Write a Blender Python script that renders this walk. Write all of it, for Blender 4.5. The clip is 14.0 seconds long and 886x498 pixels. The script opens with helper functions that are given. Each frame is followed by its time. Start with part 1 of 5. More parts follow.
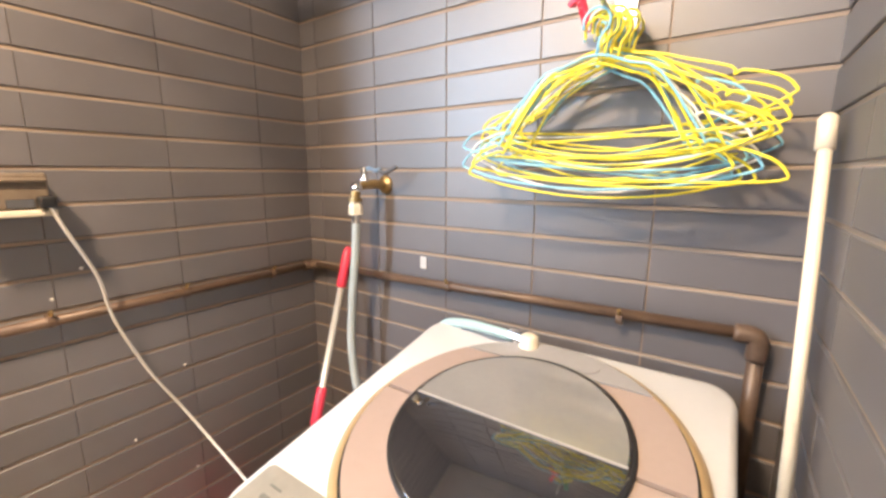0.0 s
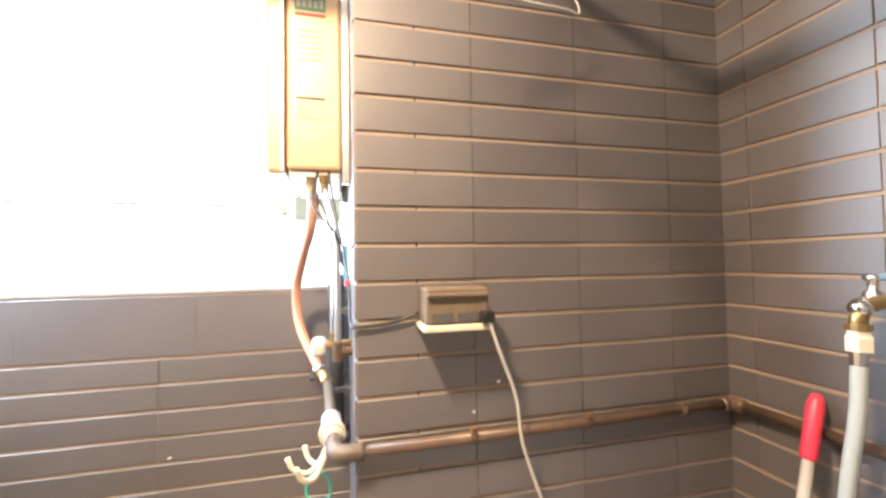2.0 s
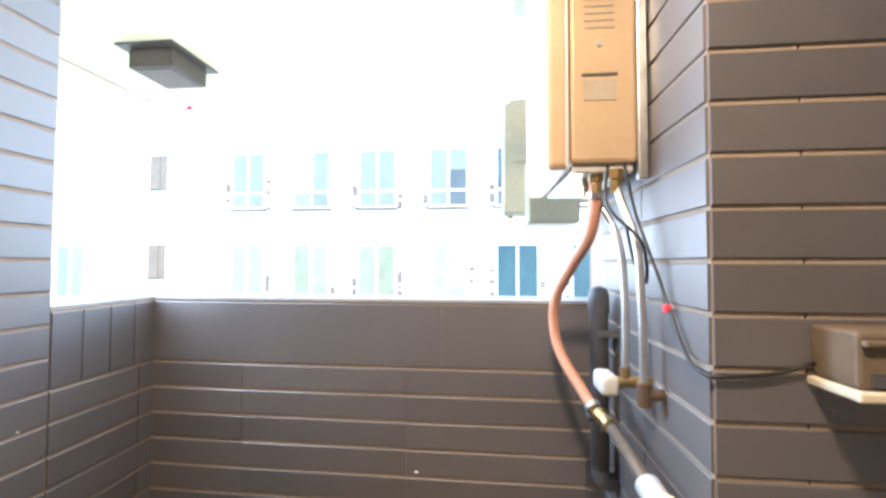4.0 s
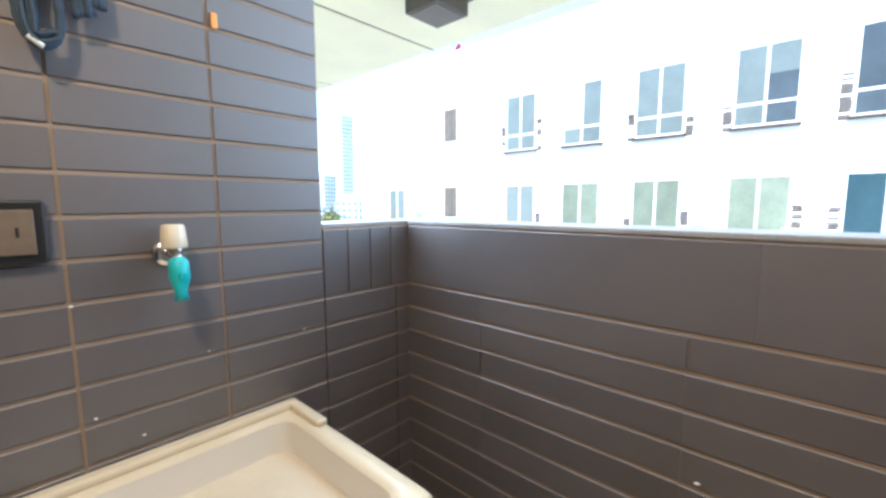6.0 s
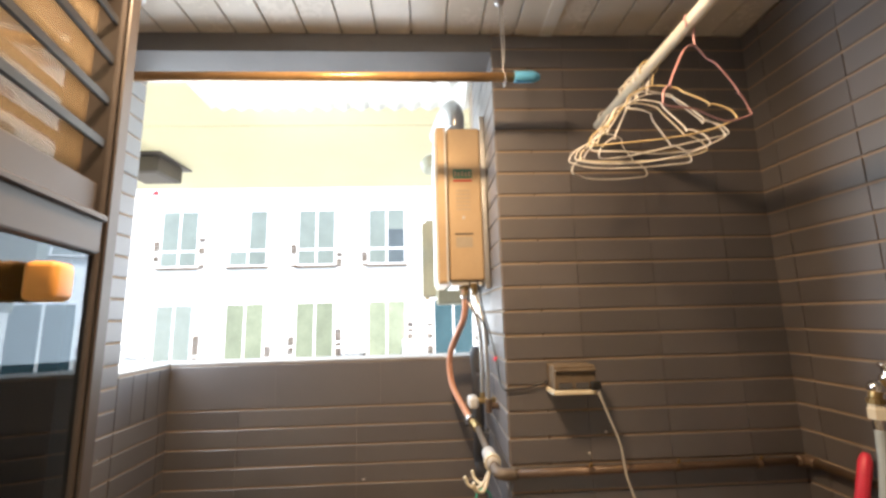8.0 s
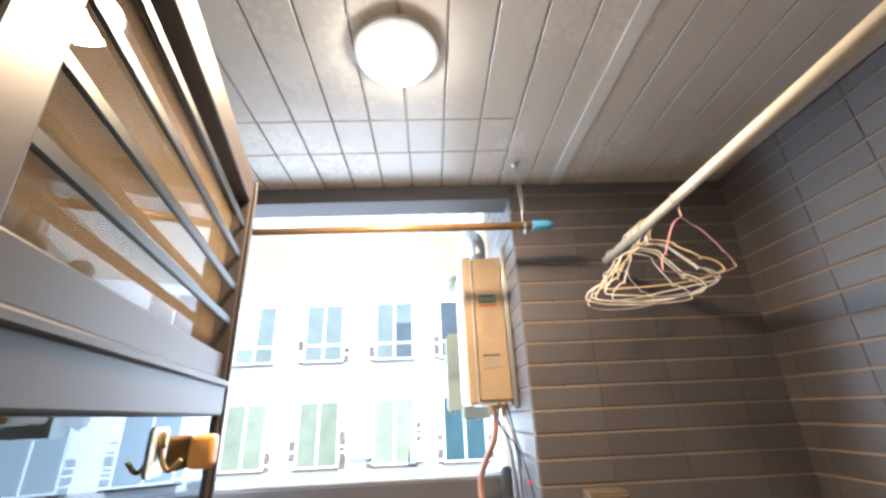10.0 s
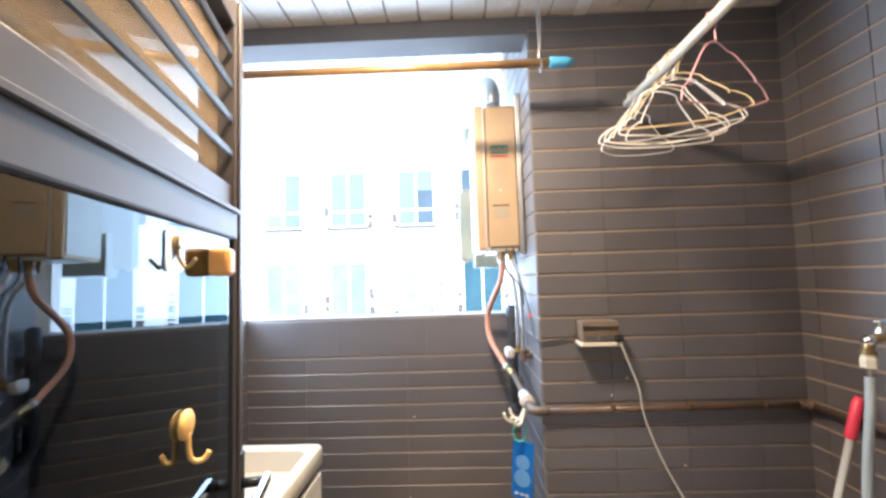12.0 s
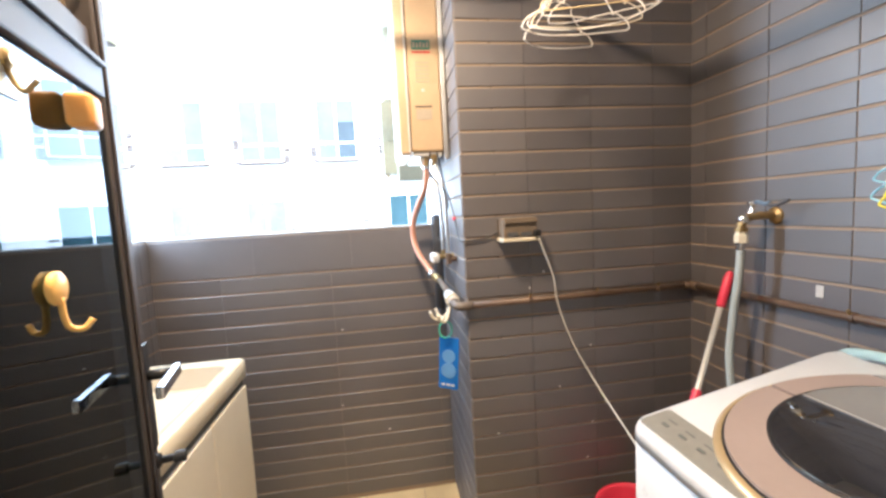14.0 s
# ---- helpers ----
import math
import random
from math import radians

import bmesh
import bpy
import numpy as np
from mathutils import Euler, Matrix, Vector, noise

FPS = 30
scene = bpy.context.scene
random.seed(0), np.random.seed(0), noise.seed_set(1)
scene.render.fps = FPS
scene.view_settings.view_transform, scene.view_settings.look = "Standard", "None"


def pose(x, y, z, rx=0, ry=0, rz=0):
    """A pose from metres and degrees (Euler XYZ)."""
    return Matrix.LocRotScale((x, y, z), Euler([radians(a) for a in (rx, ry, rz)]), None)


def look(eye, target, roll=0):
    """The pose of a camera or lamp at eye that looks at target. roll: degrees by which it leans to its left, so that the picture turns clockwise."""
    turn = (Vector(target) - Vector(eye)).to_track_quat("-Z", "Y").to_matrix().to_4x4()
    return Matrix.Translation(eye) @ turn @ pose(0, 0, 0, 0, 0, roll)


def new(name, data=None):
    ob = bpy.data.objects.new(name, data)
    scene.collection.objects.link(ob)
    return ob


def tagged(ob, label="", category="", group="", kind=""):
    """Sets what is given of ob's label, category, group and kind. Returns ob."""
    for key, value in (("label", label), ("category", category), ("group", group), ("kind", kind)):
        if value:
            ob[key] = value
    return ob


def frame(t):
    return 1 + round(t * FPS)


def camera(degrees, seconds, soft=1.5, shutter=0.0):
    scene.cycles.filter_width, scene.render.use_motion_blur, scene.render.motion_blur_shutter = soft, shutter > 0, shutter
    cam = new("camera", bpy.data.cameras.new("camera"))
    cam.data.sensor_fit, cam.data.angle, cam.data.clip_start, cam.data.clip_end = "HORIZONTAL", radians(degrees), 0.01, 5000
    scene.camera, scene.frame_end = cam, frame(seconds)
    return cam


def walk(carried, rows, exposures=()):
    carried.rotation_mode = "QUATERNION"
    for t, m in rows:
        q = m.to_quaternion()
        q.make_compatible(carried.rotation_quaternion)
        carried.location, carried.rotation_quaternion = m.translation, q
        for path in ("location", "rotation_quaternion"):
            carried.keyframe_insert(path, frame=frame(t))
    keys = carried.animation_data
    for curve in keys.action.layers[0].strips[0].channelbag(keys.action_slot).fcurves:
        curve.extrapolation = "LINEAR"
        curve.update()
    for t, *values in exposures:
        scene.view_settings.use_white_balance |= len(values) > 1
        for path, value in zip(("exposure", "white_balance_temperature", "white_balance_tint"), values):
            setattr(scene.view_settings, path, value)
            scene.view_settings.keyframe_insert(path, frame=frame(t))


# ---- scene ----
cam = camera(94.6, 14.0, soft=2.8)
METRES, EYE, TILT, LEAN, TURN = 2.55, 1.332, 0.0, 0.0, 34.5
ROWS = [
    (0.0, 0.0, 0.0, 0.0, 0.01, -10.28, -0.06),
    (0.5, -0.0328, 0.0294, 0.0021, 9.95, -6.02, 0.15),
    (1.0, -0.0704, 0.0442, 0.007, 22.58, -5.13, 0.86),
    (1.5, -0.0959, 0.0623, 0.0193, 32.72, -3.04, 0.7),
    (2.0, -0.1168, 0.0555, 0.0196, 41.27, 1.9, 0.88),
    (2.5, -0.1631, 0.0318, 0.0337, 47.58, 5.16, 0.96),
    (5.0, -0.2987, 0.0362, 0.028, 80.5, -4.25, -1.15),
    (5.5, -0.3371, 0.0524, 0.0149, 93.86, -6.29, -0.93),
    (6.0, -0.3477, 0.054, 0.0129, 98.03, -6.38, 0.18),
    (6.5, -0.3199, 0.0403, 0.0133, 81.71, -7.31, 2.13),
    (7.0, -0.2288, 0.002, 0.0127, 66.23, -6.34, 2.35),
    (7.5, -0.1157, -0.0573, 0.024, 58.63, -1.95, 1.48),
    (8.0, -0.016, -0.1124, 0.0599, 53.13, 9.2, 1.38),
    (8.5, 0.0227, -0.1677, 0.0865, 50.72, 20.51, 1.51),
    (11.0, 0.026, -0.1887, 0.0964, 57.5, 18.8, 2.55),
    (11.5, 0.0297, -0.1707, 0.0826, 57.98, 9.4, 1.93),
    (12.0, 0.0302, -0.1695, 0.0669, 57.05, 3.62, 1.69),
    (12.5, 0.0226, -0.17, 0.0464, 55.18, -0.55, 1.78),
    (13.0, 0.0234, -0.1696, 0.0257, 54.28, -3.18, 2.1),
    (13.5, 0.021, -0.1691, 0.0193, 52.29, -4.77, 2.57),
    (14.0, 0.0217, -0.1606, 0.0152, 46.84, -5.27, 3.08),
]
EXPOSURES = [(0.0, 3.85, 5700, 10), (2.7, 3.9, 5900, 10), (4.8, 2.4, 5300, 8), (7.0, 2.3, 5750, 8), (8.0, 2.5, 6500, 10), (8.5, 2.4, 6500, 10), (11.0, 2.95, 5050, 8), (12.5, 3.15, 5300, 8), (14.0, 3.25, 5450, 8)]
walk(cam, [(t, pose(0, 0, EYE, TILT, LEAN, TURN) @ pose(METRES * x, METRES * y, METRES * z, 90 + pitch, roll, yaw)) for t, x, y, z, yaw, pitch, roll in ROWS], EXPOSURES)

# ---- light ----
world = bpy.data.worlds.new("world")
scene.world = world
world.use_nodes = True
_nt = world.node_tree
_bg = _nt.nodes["Background"]
_sky = _nt.nodes.new("ShaderNodeTexSky")
_sky.sky_type = "NISHITA"
_sky.sun_disc = False
_sky.sun_elevation = radians(60)
_sky.sun_rotation = radians(70)
_nt.links.new(_sky.outputs["Color"], _bg.inputs["Color"])
_bg.inputs["Strength"].default_value = 0.15

sun = new("sun", bpy.data.lights.new("sun", "SUN"))
sun.data.energy, sun.data.angle, sun.data.color = 3.0, radians(0.6), (1.0, 0.95, 0.87)
sun.matrix_world = look((20 * math.cos(radians(20)), 20 * math.sin(radians(20)), 34.6), (0, 0, 0))

lamp_light = new("ceiling_lamp_light", bpy.data.lights.new("ceiling_lamp_light", "AREA"))
lamp_light.data.shape, lamp_light.data.size = "DISK", 0.16
lamp_light.data.energy, lamp_light.data.color = 5.2, (1.0, 0.67, 0.37)
lamp_light.matrix_world = look((-0.45, -0.42, 2.365), (-0.45, -0.42, 0))

# the sky's light in the two sides of the balcony's opening: over the parapet, and over the low end of the south wall
for _name, _eye, _to, _wide, _watts in (("opening_sky_light", (-1.80, -0.668, 1.935), (0, -0.668, 1.935), 1.24, 2.2), ("south_gap_sky_light", (-1.520, -1.56, 1.90), (-1.520, 0, 1.25), 0.31, 5.3)):
    sky_light = new(_name, bpy.data.lights.new(_name, "AREA"))
    sky_light.data.shape, sky_light.data.size, sky_light.data.size_y = "RECTANGLE", _wide, 1.18
    sky_light.data.energy, sky_light.data.color = _watts, (0.80, 0.90, 1.0)
    sky_light.matrix_world = look(_eye, _to)


# ---- materials ----
def mat(name, color, rough=0.5, metal=0.0, var=0.12, scale=6.0, fine=90.0, bump=0.15, rand=0.0, tint=None, spec=0.5, coat=0.0, rvar=0.06):
    """A surface with blotches (scale), grain (fine) and a little relief; rand: how much pieces differ."""
    m = bpy.data.materials.new(name)
    m.use_nodes = True
    nt = m.node_tree
    b = nt.nodes["Principled BSDF"]
    N, L = nt.nodes.new, nt.links.new
    n1, n2 = N("ShaderNodeTexNoise"), N("ShaderNodeTexNoise")
    n1.inputs["Scale"].default_value, n1.inputs["Detail"].default_value = scale, 4
    n2.inputs["Scale"].default_value, n2.inputs["Detail"].default_value = fine, 2
    geo = N("ShaderNodeNewGeometry")
    L(geo.outputs["Position"], n1.inputs["Vector"])
    L(geo.outputs["Position"], n2.inputs["Vector"])
    mixf = N("ShaderNodeMath")
    mixf.operation = "MULTIPLY_ADD"
    L(n2.outputs["Fac"], mixf.inputs[0])
    mixf.inputs[1].default_value = 0.35
    L(n1.outputs["Fac"], mixf.inputs[2])
    ramp = N("ShaderNodeMapRange")
    ramp.inputs["From Min"].default_value, ramp.inputs["From Max"].default_value = 0.42, 0.95
    L(mixf.outputs[0], ramp.inputs["Value"])
    mix = N("ShaderNodeMix")
    mix.data_type = "RGBA"
    a = [max(0, c * (1 - var)) for c in color]
    c2 = tint if tint else color
    e = [min(1, c * (1 + var)) for c in c2]
    mix.inputs[6].default_value, mix.inputs[7].default_value = (*a, 1), (*e, 1)
    L(ramp.outputs["Result"], mix.inputs[0])
    out = mix.outputs[2]
    if rand:
        oi = N("ShaderNodeObjectInfo")
        hsv = N("ShaderNodeHueSaturation")
        mr = N("ShaderNodeMapRange")
        mr.inputs["To Min"].default_value, mr.inputs["To Max"].default_value = 1 - rand, 1 + rand
        L(oi.outputs["Random"], mr.inputs["Value"])
        L(mr.outputs["Result"], hsv.inputs["Value"])
        L(out, hsv.inputs["Color"])
        out = hsv.outputs["Color"]
    L(out, b.inputs["Base Color"])
    rr = N("ShaderNodeMapRange")
    rr.inputs["To Min"].default_value, rr.inputs["To Max"].default_value = max(0.02, rough - rvar), min(1, rough + rvar)
    L(mixf.outputs[0], rr.inputs["Value"])
    L(rr.outputs["Result"], b.inputs["Roughness"])
    b.inputs["Metallic"].default_value = metal
    b.inputs["Specular IOR Level"].default_value = spec
    b.inputs["Coat Weight"].default_value = coat
    if bump:
        bp = N("ShaderNodeBump")
        bp.inputs["Strength"].default_value, bp.inputs["Distance"].default_value = bump, 0.002 if bump > 0.12 else 0.0006
        if bump <= 0.12:
            n3 = N("ShaderNodeTexNoise")
            n3.inputs["Scale"].default_value, n3.inputs["Detail"].default_value = 14, 1
            L(geo.outputs["Position"], n3.inputs["Vector"])
            L(n3.outputs["Fac"], bp.inputs["Height"])
        else:
            L(mixf.outputs[0], bp.inputs["Height"])
        L(bp.outputs["Normal"], b.inputs["Normal"])
    return m


def glow(name, color, strength):
    m = bpy.data.materials.new(name)
    m.use_nodes = True
    b = m.node_tree.nodes["Principled BSDF"]
    b.inputs["Base Color"].default_value = (*color, 1)
    b.inputs["Emission Color"].default_value = (*color, 1)
    b.inputs["Emission Strength"].default_value = strength
    return m


def pane_glass(name, tint, ior=1.5, rough=0.0, tan_mix=0.0):
    """Thin window glass: tinted see-through with Fresnel gloss and an even share of tan diffuse."""
    m = bpy.data.materials.new(name)
    m.use_nodes = True
    nt = m.node_tree
    nt.nodes.clear()
    N, L = nt.nodes.new, nt.links.new
    o, mx, tr, gl, fr = N("ShaderNodeOutputMaterial"), N("ShaderNodeMixShader"), N("ShaderNodeBsdfTransparent"), N("ShaderNodeBsdfGlossy"), N("ShaderNodeFresnel")
    tr.inputs["Color"].default_value = (*tint, 1)
    gl.inputs["Roughness"].default_value = rough
    gl.inputs["Color"].default_value = (0.84, 0.93, 1.0, 1)
    fr.inputs["IOR"].default_value = ior
    L(fr.outputs[0], mx.inputs[0])
    L(tr.outputs[0], mx.inputs[1])
    L(gl.outputs[0], mx.inputs[2])
    if tan_mix:
        md, df = N("ShaderNodeMixShader"), N("ShaderNodeBsdfDiffuse")
        df.inputs["Color"].default_value = (0.30, 0.225, 0.15, 1)
        md.inputs[0].default_value = tan_mix
        L(mx.outputs[0], md.inputs[1])
        L(df.outputs[0], md.inputs[2])
        L(md.outputs[0], o.inputs["Surface"])
        return m
    L(mx.outputs[0], o.inputs["Surface"])
    return m


M_TILE = mat("dark_glazed_tile", (0.088, 0.080, 0.084), 0.47, var=0.11, scale=4, fine=25, bump=0.10, rand=0.12, spec=0.9, rvar=0.06)
M_TILE.node_tree.nodes["Principled BSDF"].inputs["IOR"].default_value = 1.7
M_GROUT = mat("tan_grout", (0.36, 0.28, 0.21), 0.9, var=0.15, scale=4, fine=40, bump=0.4, tint=(0.28, 0.22, 0.17))
M_COPING = mat("grey_coping", (0.30, 0.30, 0.30), 0.75, var=0.2, scale=8, fine=150, bump=0.3)
M_FLOOR = mat("beige_floor_tile", (0.50, 0.37, 0.19), 0.45, var=0.18, scale=6, fine=120, rand=0.08)
M_PLASTER = mat("white_plaster", (0.74, 0.71, 0.66), 0.8, var=0.08, scale=3, fine=120, bump=0.25)
M_CEIL = mat("cream_pvc_ceiling", (0.66, 0.61, 0.54), 0.24, var=0.06, scale=3, fine=60, bump=0.05)
M_CEILTRIM = mat("white_ceiling_trim", (0.72, 0.70, 0.66), 0.4, var=0.05)
M_SOFFIT = mat("cream_soffit", (0.80, 0.73, 0.47), 0.7, var=0.07, scale=2, fine=40, bump=0.1)
M_BEAM = mat("grey_beam", (0.15, 0.145, 0.145), 0.7, var=0.12, bump=0.2)
M_FACADE = mat("white_facade_paint", (0.78, 0.77, 0.74), 0.75, var=0.06, scale=0.6, fine=6, bump=0.1)
M_ALU = mat("dark_brown_aluminium", (0.055, 0.046, 0.043), 0.40, 0.0, var=0.12, scale=12, fine=200, bump=0.04, spec=0.38)
M_BLACKRUB = mat("black_plastic", (0.012, 0.012, 0.013), 0.4, bump=0.05)
M_CREAM = mat("cream_plastic", (0.66, 0.60, 0.47), 0.35, var=0.06, bump=0.05)
M_ENAMEL = mat("white_sink", (0.64, 0.62, 0.57), 0.28, var=0.02, scale=5, fine=20, bump=0.0, tint=(0.64, 0.61, 0.55), rvar=0.0)
M_WHITE = mat("white_enamel", (0.53, 0.53, 0.53), 0.28, var=0.04, bump=0.03)
M_WARMWHITE = mat("yellowed_white_plastic", (0.75, 0.66, 0.50), 0.4, var=0.12, scale=12, bump=0.08)
M_WGREY = mat("grey_plastic", (0.26, 0.25, 0.245), 0.4, var=0.08, bump=0.05)
M_PANELDARK = mat("darker_panel_print", (0.11, 0.11, 0.10), 0.5, var=0.1)
M_PANEL = mat("grey_control_panel", (0.20, 0.19, 0.165), 0.45, var=0.1, scale=30, bump=0.1)
M_LID = mat("rose_grey_lid", (0.32, 0.25, 0.22), 0.3, 0.1, var=0.06, bump=0.03)
M_RIM = mat("gold_rim", (0.62, 0.46, 0.25), 0.3, 0.6, var=0.08, bump=0.02)
M_SMOKE = mat("smoked_lid_window", (0.018, 0.018, 0.021), 0.035, var=0.04, scale=8, bump=0.0, spec=0.9, rvar=0.0)
M_COPPER = mat("brown_painted_pipe", (0.115, 0.075, 0.05), 0.42, 0.2, var=0.3, scale=16, fine=200, bump=0.2)
M_BRASS = mat("tarnished_brass", (0.42, 0.30, 0.14), 0.35, 0.9, var=0.25, scale=30, bump=0.15)
M_CHROME = mat("chrome", (0.75, 0.75, 0.76), 0.15, 1.0, var=0.08, bump=0.03)
M_STEEL = mat("steel", (0.55, 0.55, 0.55), 0.32, 0.9, var=0.12, bump=0.1)
M_GALV = mat("champagne_enamel", (0.50, 0.37, 0.23), 0.4, 0.25, var=0.07, bump=0.05)
M_SILVER = mat("silver_enamel", (0.62, 0.61, 0.58), 0.35, 0.4, var=0.06, bump=0.04)
M_OLIVE = mat("olive_grey_paint", (0.36, 0.37, 0.29), 0.55, var=0.18, bump=0.15)
M_ORANGEHOSE = mat("salmon_rubber", (0.52, 0.26, 0.17), 0.45, var=0.12, bump=0.1)
M_GREYHOSE = mat("grey_vinyl_hose", (0.38, 0.42, 0.42), 0.35, var=0.1, bump=0.08)
M_PALEHOSE = mat("pale_blue_hose", (0.34, 0.48, 0.50), 0.35, var=0.08, bump=0.06)
M_RED = mat("red_plastic", (0.68, 0.045, 0.085), 0.35, var=0.1, bump=0.05)
M_TEAL = mat("teal_plastic", (0.04, 0.46, 0.50), 0.35, var=0.1, bump=0.05)
M_BLUE = mat("blue_card", (0.012, 0.13, 0.46), 0.4, var=0.06, bump=0.03)
M_PALEBLUE = mat("pale_blue_print", (0.12, 0.27, 0.52), 0.45, var=0.1)
M_GREEN = mat("green_ring", (0.10, 0.52, 0.36), 0.4, var=0.06, bump=0.02)
M_YELLOW = mat("yellow_coated_wire", (0.86, 0.74, 0.04), 0.35, var=0.08, bump=0.0)
M_SKY = mat("light_blue_coated_wire", (0.26, 0.56, 0.72), 0.35, var=0.08, bump=0.0)
M_PALEWIRE = mat("white_coated_wire", (0.76, 0.73, 0.68), 0.35, var=0.06, bump=0.0)
M_PINK = mat("pink_coated_wire", (0.66, 0.36, 0.36), 0.35, var=0.06, bump=0.0)
M_AMBER = mat("yellow_hook_plastic", (0.80, 0.48, 0.13), 0.35, var=0.06, bump=0.03)
M_ORANGE = mat("orange_plastic", (0.76, 0.36, 0.09), 0.45, var=0.06, bump=0.03)
M_CLEAR = mat("milky_clear_plastic", (0.62, 0.66, 0.66), 0.2, var=0.05, bump=0.0)
M_CORD = mat("grey_white_cord", (0.55, 0.53, 0.50), 0.5, var=0.1, bump=0.05)
M_DARKCLOTH = mat("dark_blue_cloth", (0.040, 0.062, 0.090), 0.9, var=0.3, scale=40, bump=0.5)
M_WOODPOLE = mat("bronze_pole", (0.50, 0.30, 0.13), 0.3, 0.5, var=0.15, scale=14, bump=0.05)
M_BLUECAP = mat("blue_cap", (0.10, 0.38, 0.66), 0.4, var=0.05, bump=0.03)
M_BLUEGREEN = mat("curtain_pale_green", (0.13, 0.15, 0.135), 0.8, var=0.1, scale=2, fine=12, rand=0.25)
M_WINFRAME = mat("white_window_frame", (0.78, 0.78, 0.76), 0.4, var=0.04, bump=0.0)
M_WINGLASS = mat("dark_window_glass", (0.046, 0.056, 0.06), 0.22, var=0.2, scale=0.8, fine=4, bump=0.0, rand=0.4, spec=0.35)
M_TRAY = mat("stained_tile_band", (0.075, 0.05, 0.03), 0.8, var=0.2, scale=3, fine=20, bump=0.2)
M_ACUNIT = mat("air_conditioner_white", (0.66, 0.66, 0.64), 0.5, var=0.06, bump=0.02)
M_ASPHALT = mat("pale_concrete_ground", (0.20, 0.195, 0.185), 0.9, var=0.25, scale=0.7, fine=8, bump=0.3)
M_TOWER = mat("far_tower_concrete", (0.46, 0.48, 0.52), 0.8, var=0.1, scale=0.05, fine=0.6)
M_TOWERGLASS = mat("far_tower_glass", (0.12, 0.20, 0.30), 0.2, var=0.1, scale=0.1, fine=1)
M_LEAF = mat("leaf_green", (0.12, 0.13, 0.03), 0.6, var=0.4, scale=4, fine=20)
M_CLEARAWN = mat("milky_corrugated_sheet", (0.80, 0.81, 0.76), 0.4, var=0.06, bump=0.03)
M_BROWNBOX = mat("brown_lamp_housing", (0.085, 0.070, 0.055), 0.5, var=0.15, bump=0.1)
M_SEAM = mat("dark_open_seam", (0.07, 0.065, 0.055), 0.9, var=0.2)
M_PALECURT = mat("pale_curtain_behind_glass", (0.125, 0.145, 0.13), 0.35, var=0.12, scale=2, fine=12, rand=0.15, spec=0.3)
M_GREENCURT = mat("yellow_green_curtain", (0.16, 0.18, 0.125), 0.4, var=0.18, scale=1.5, fine=12, rand=0.15, spec=0.3)
M_BROWNPANE = mat("brown_shutter", (0.11, 0.09, 0.065), 0.6, var=0.2, scale=3)
M_SLATEBLUE = mat("worn_blue_grey_handle", (0.13, 0.19, 0.27), 0.4, var=0.15, scale=30)
M_SMOKEREFLECT = mat("smoked_window_grey_reflection", (0.19, 0.185, 0.175), 0.06, var=0.08, scale=8, bump=0.0, spec=0.9, rvar=0.0)
M_WIREBEIGE = mat("beige_coated_wire", (0.66, 0.52, 0.28), 0.4, var=0.08, bump=0.0)
M_WOOD = mat("worn_brown_wood", (0.34, 0.20, 0.09), 0.6, var=0.2, scale=20)
for _m in (M_SMOKE, M_SMOKEREFLECT):
    _m.node_tree.nodes["Principled BSDF"].inputs["IOR"].default_value = 1.9
M_LAMP = glow("lamp_diffuser", (1.0, 0.86, 0.68), 9.0)
M_DOORGLASS = pane_glass("smoked_door_glass", (0.50, 0.60, 0.70), 1.8)
M_CLEARGLASS = pane_glass("clear_door_glass", (0.80, 0.76, 0.70), 1.4, tan_mix=0.20)
M_GREYPIPE = mat("grey_painted_pipe", (0.13, 0.105, 0.085), 0.5, 0.1, var=0.25, scale=18, bump=0.2)
M_WINBLUE = mat("blue_window_glass", (0.032, 0.064, 0.074), 0.2, var=0.15, scale=0.8, fine=4, bump=0.0, spec=0.35)
M_RIMCREAM = mat("cream_sink_rim", (0.64, 0.57, 0.42), 0.3, var=0.05, scale=6, fine=20, bump=0.04)
M_DARKPIPE = mat("dark_grey_pipe", (0.075, 0.078, 0.088), 0.5, var=0.15, scale=12, bump=0.08)
M_DUSTY = mat("dusty_beige_plastic", (0.15, 0.115, 0.08), 0.5, var=0.2, scale=25, bump=0.1)
M_PRINT = mat("dark_print", (0.05, 0.05, 0.05), 0.5, bump=0.0)
M_REDPRINT = mat("red_print", (0.55, 0.05, 0.04), 0.5, bump=0.0)
M_GREENPRINT = mat("green_print", (0.04, 0.20, 0.14), 0.5, bump=0.0)
M_LABELGREY = mat("grey_label", (0.40, 0.34, 0.26), 0.5, bump=0.0)


# ---- mesh tools ----
def mesh_ob(name, bm, material, smooth=False):
    me = bpy.data.meshes.new(name)
    bmesh.ops.recalc_face_normals(bm, faces=bm.faces)
    bm.to_mesh(me)
    bm.free()
    me.materials.append(material)
    if smooth:
        for p in me.polygons:
            p.use_smooth = True
    return new(name, me)


def thing(name, base, label, category, group="", kind=""):
    """An Empty at the thing's base; its parts are made round the origin of the Empty."""
    e = new(name)
    e.empty_display_size = 0.05
    e.matrix_basis = Matrix.Translation(base)
    return tagged(e, label, category, group, kind)


def sub(name, bm, material, parent, label="", smooth=False):
    """A part whose mesh is written in its thing's own coordinates."""
    ob = mesh_ob(name, bm, material, smooth)
    ob.parent = parent
    return tagged(ob, label)


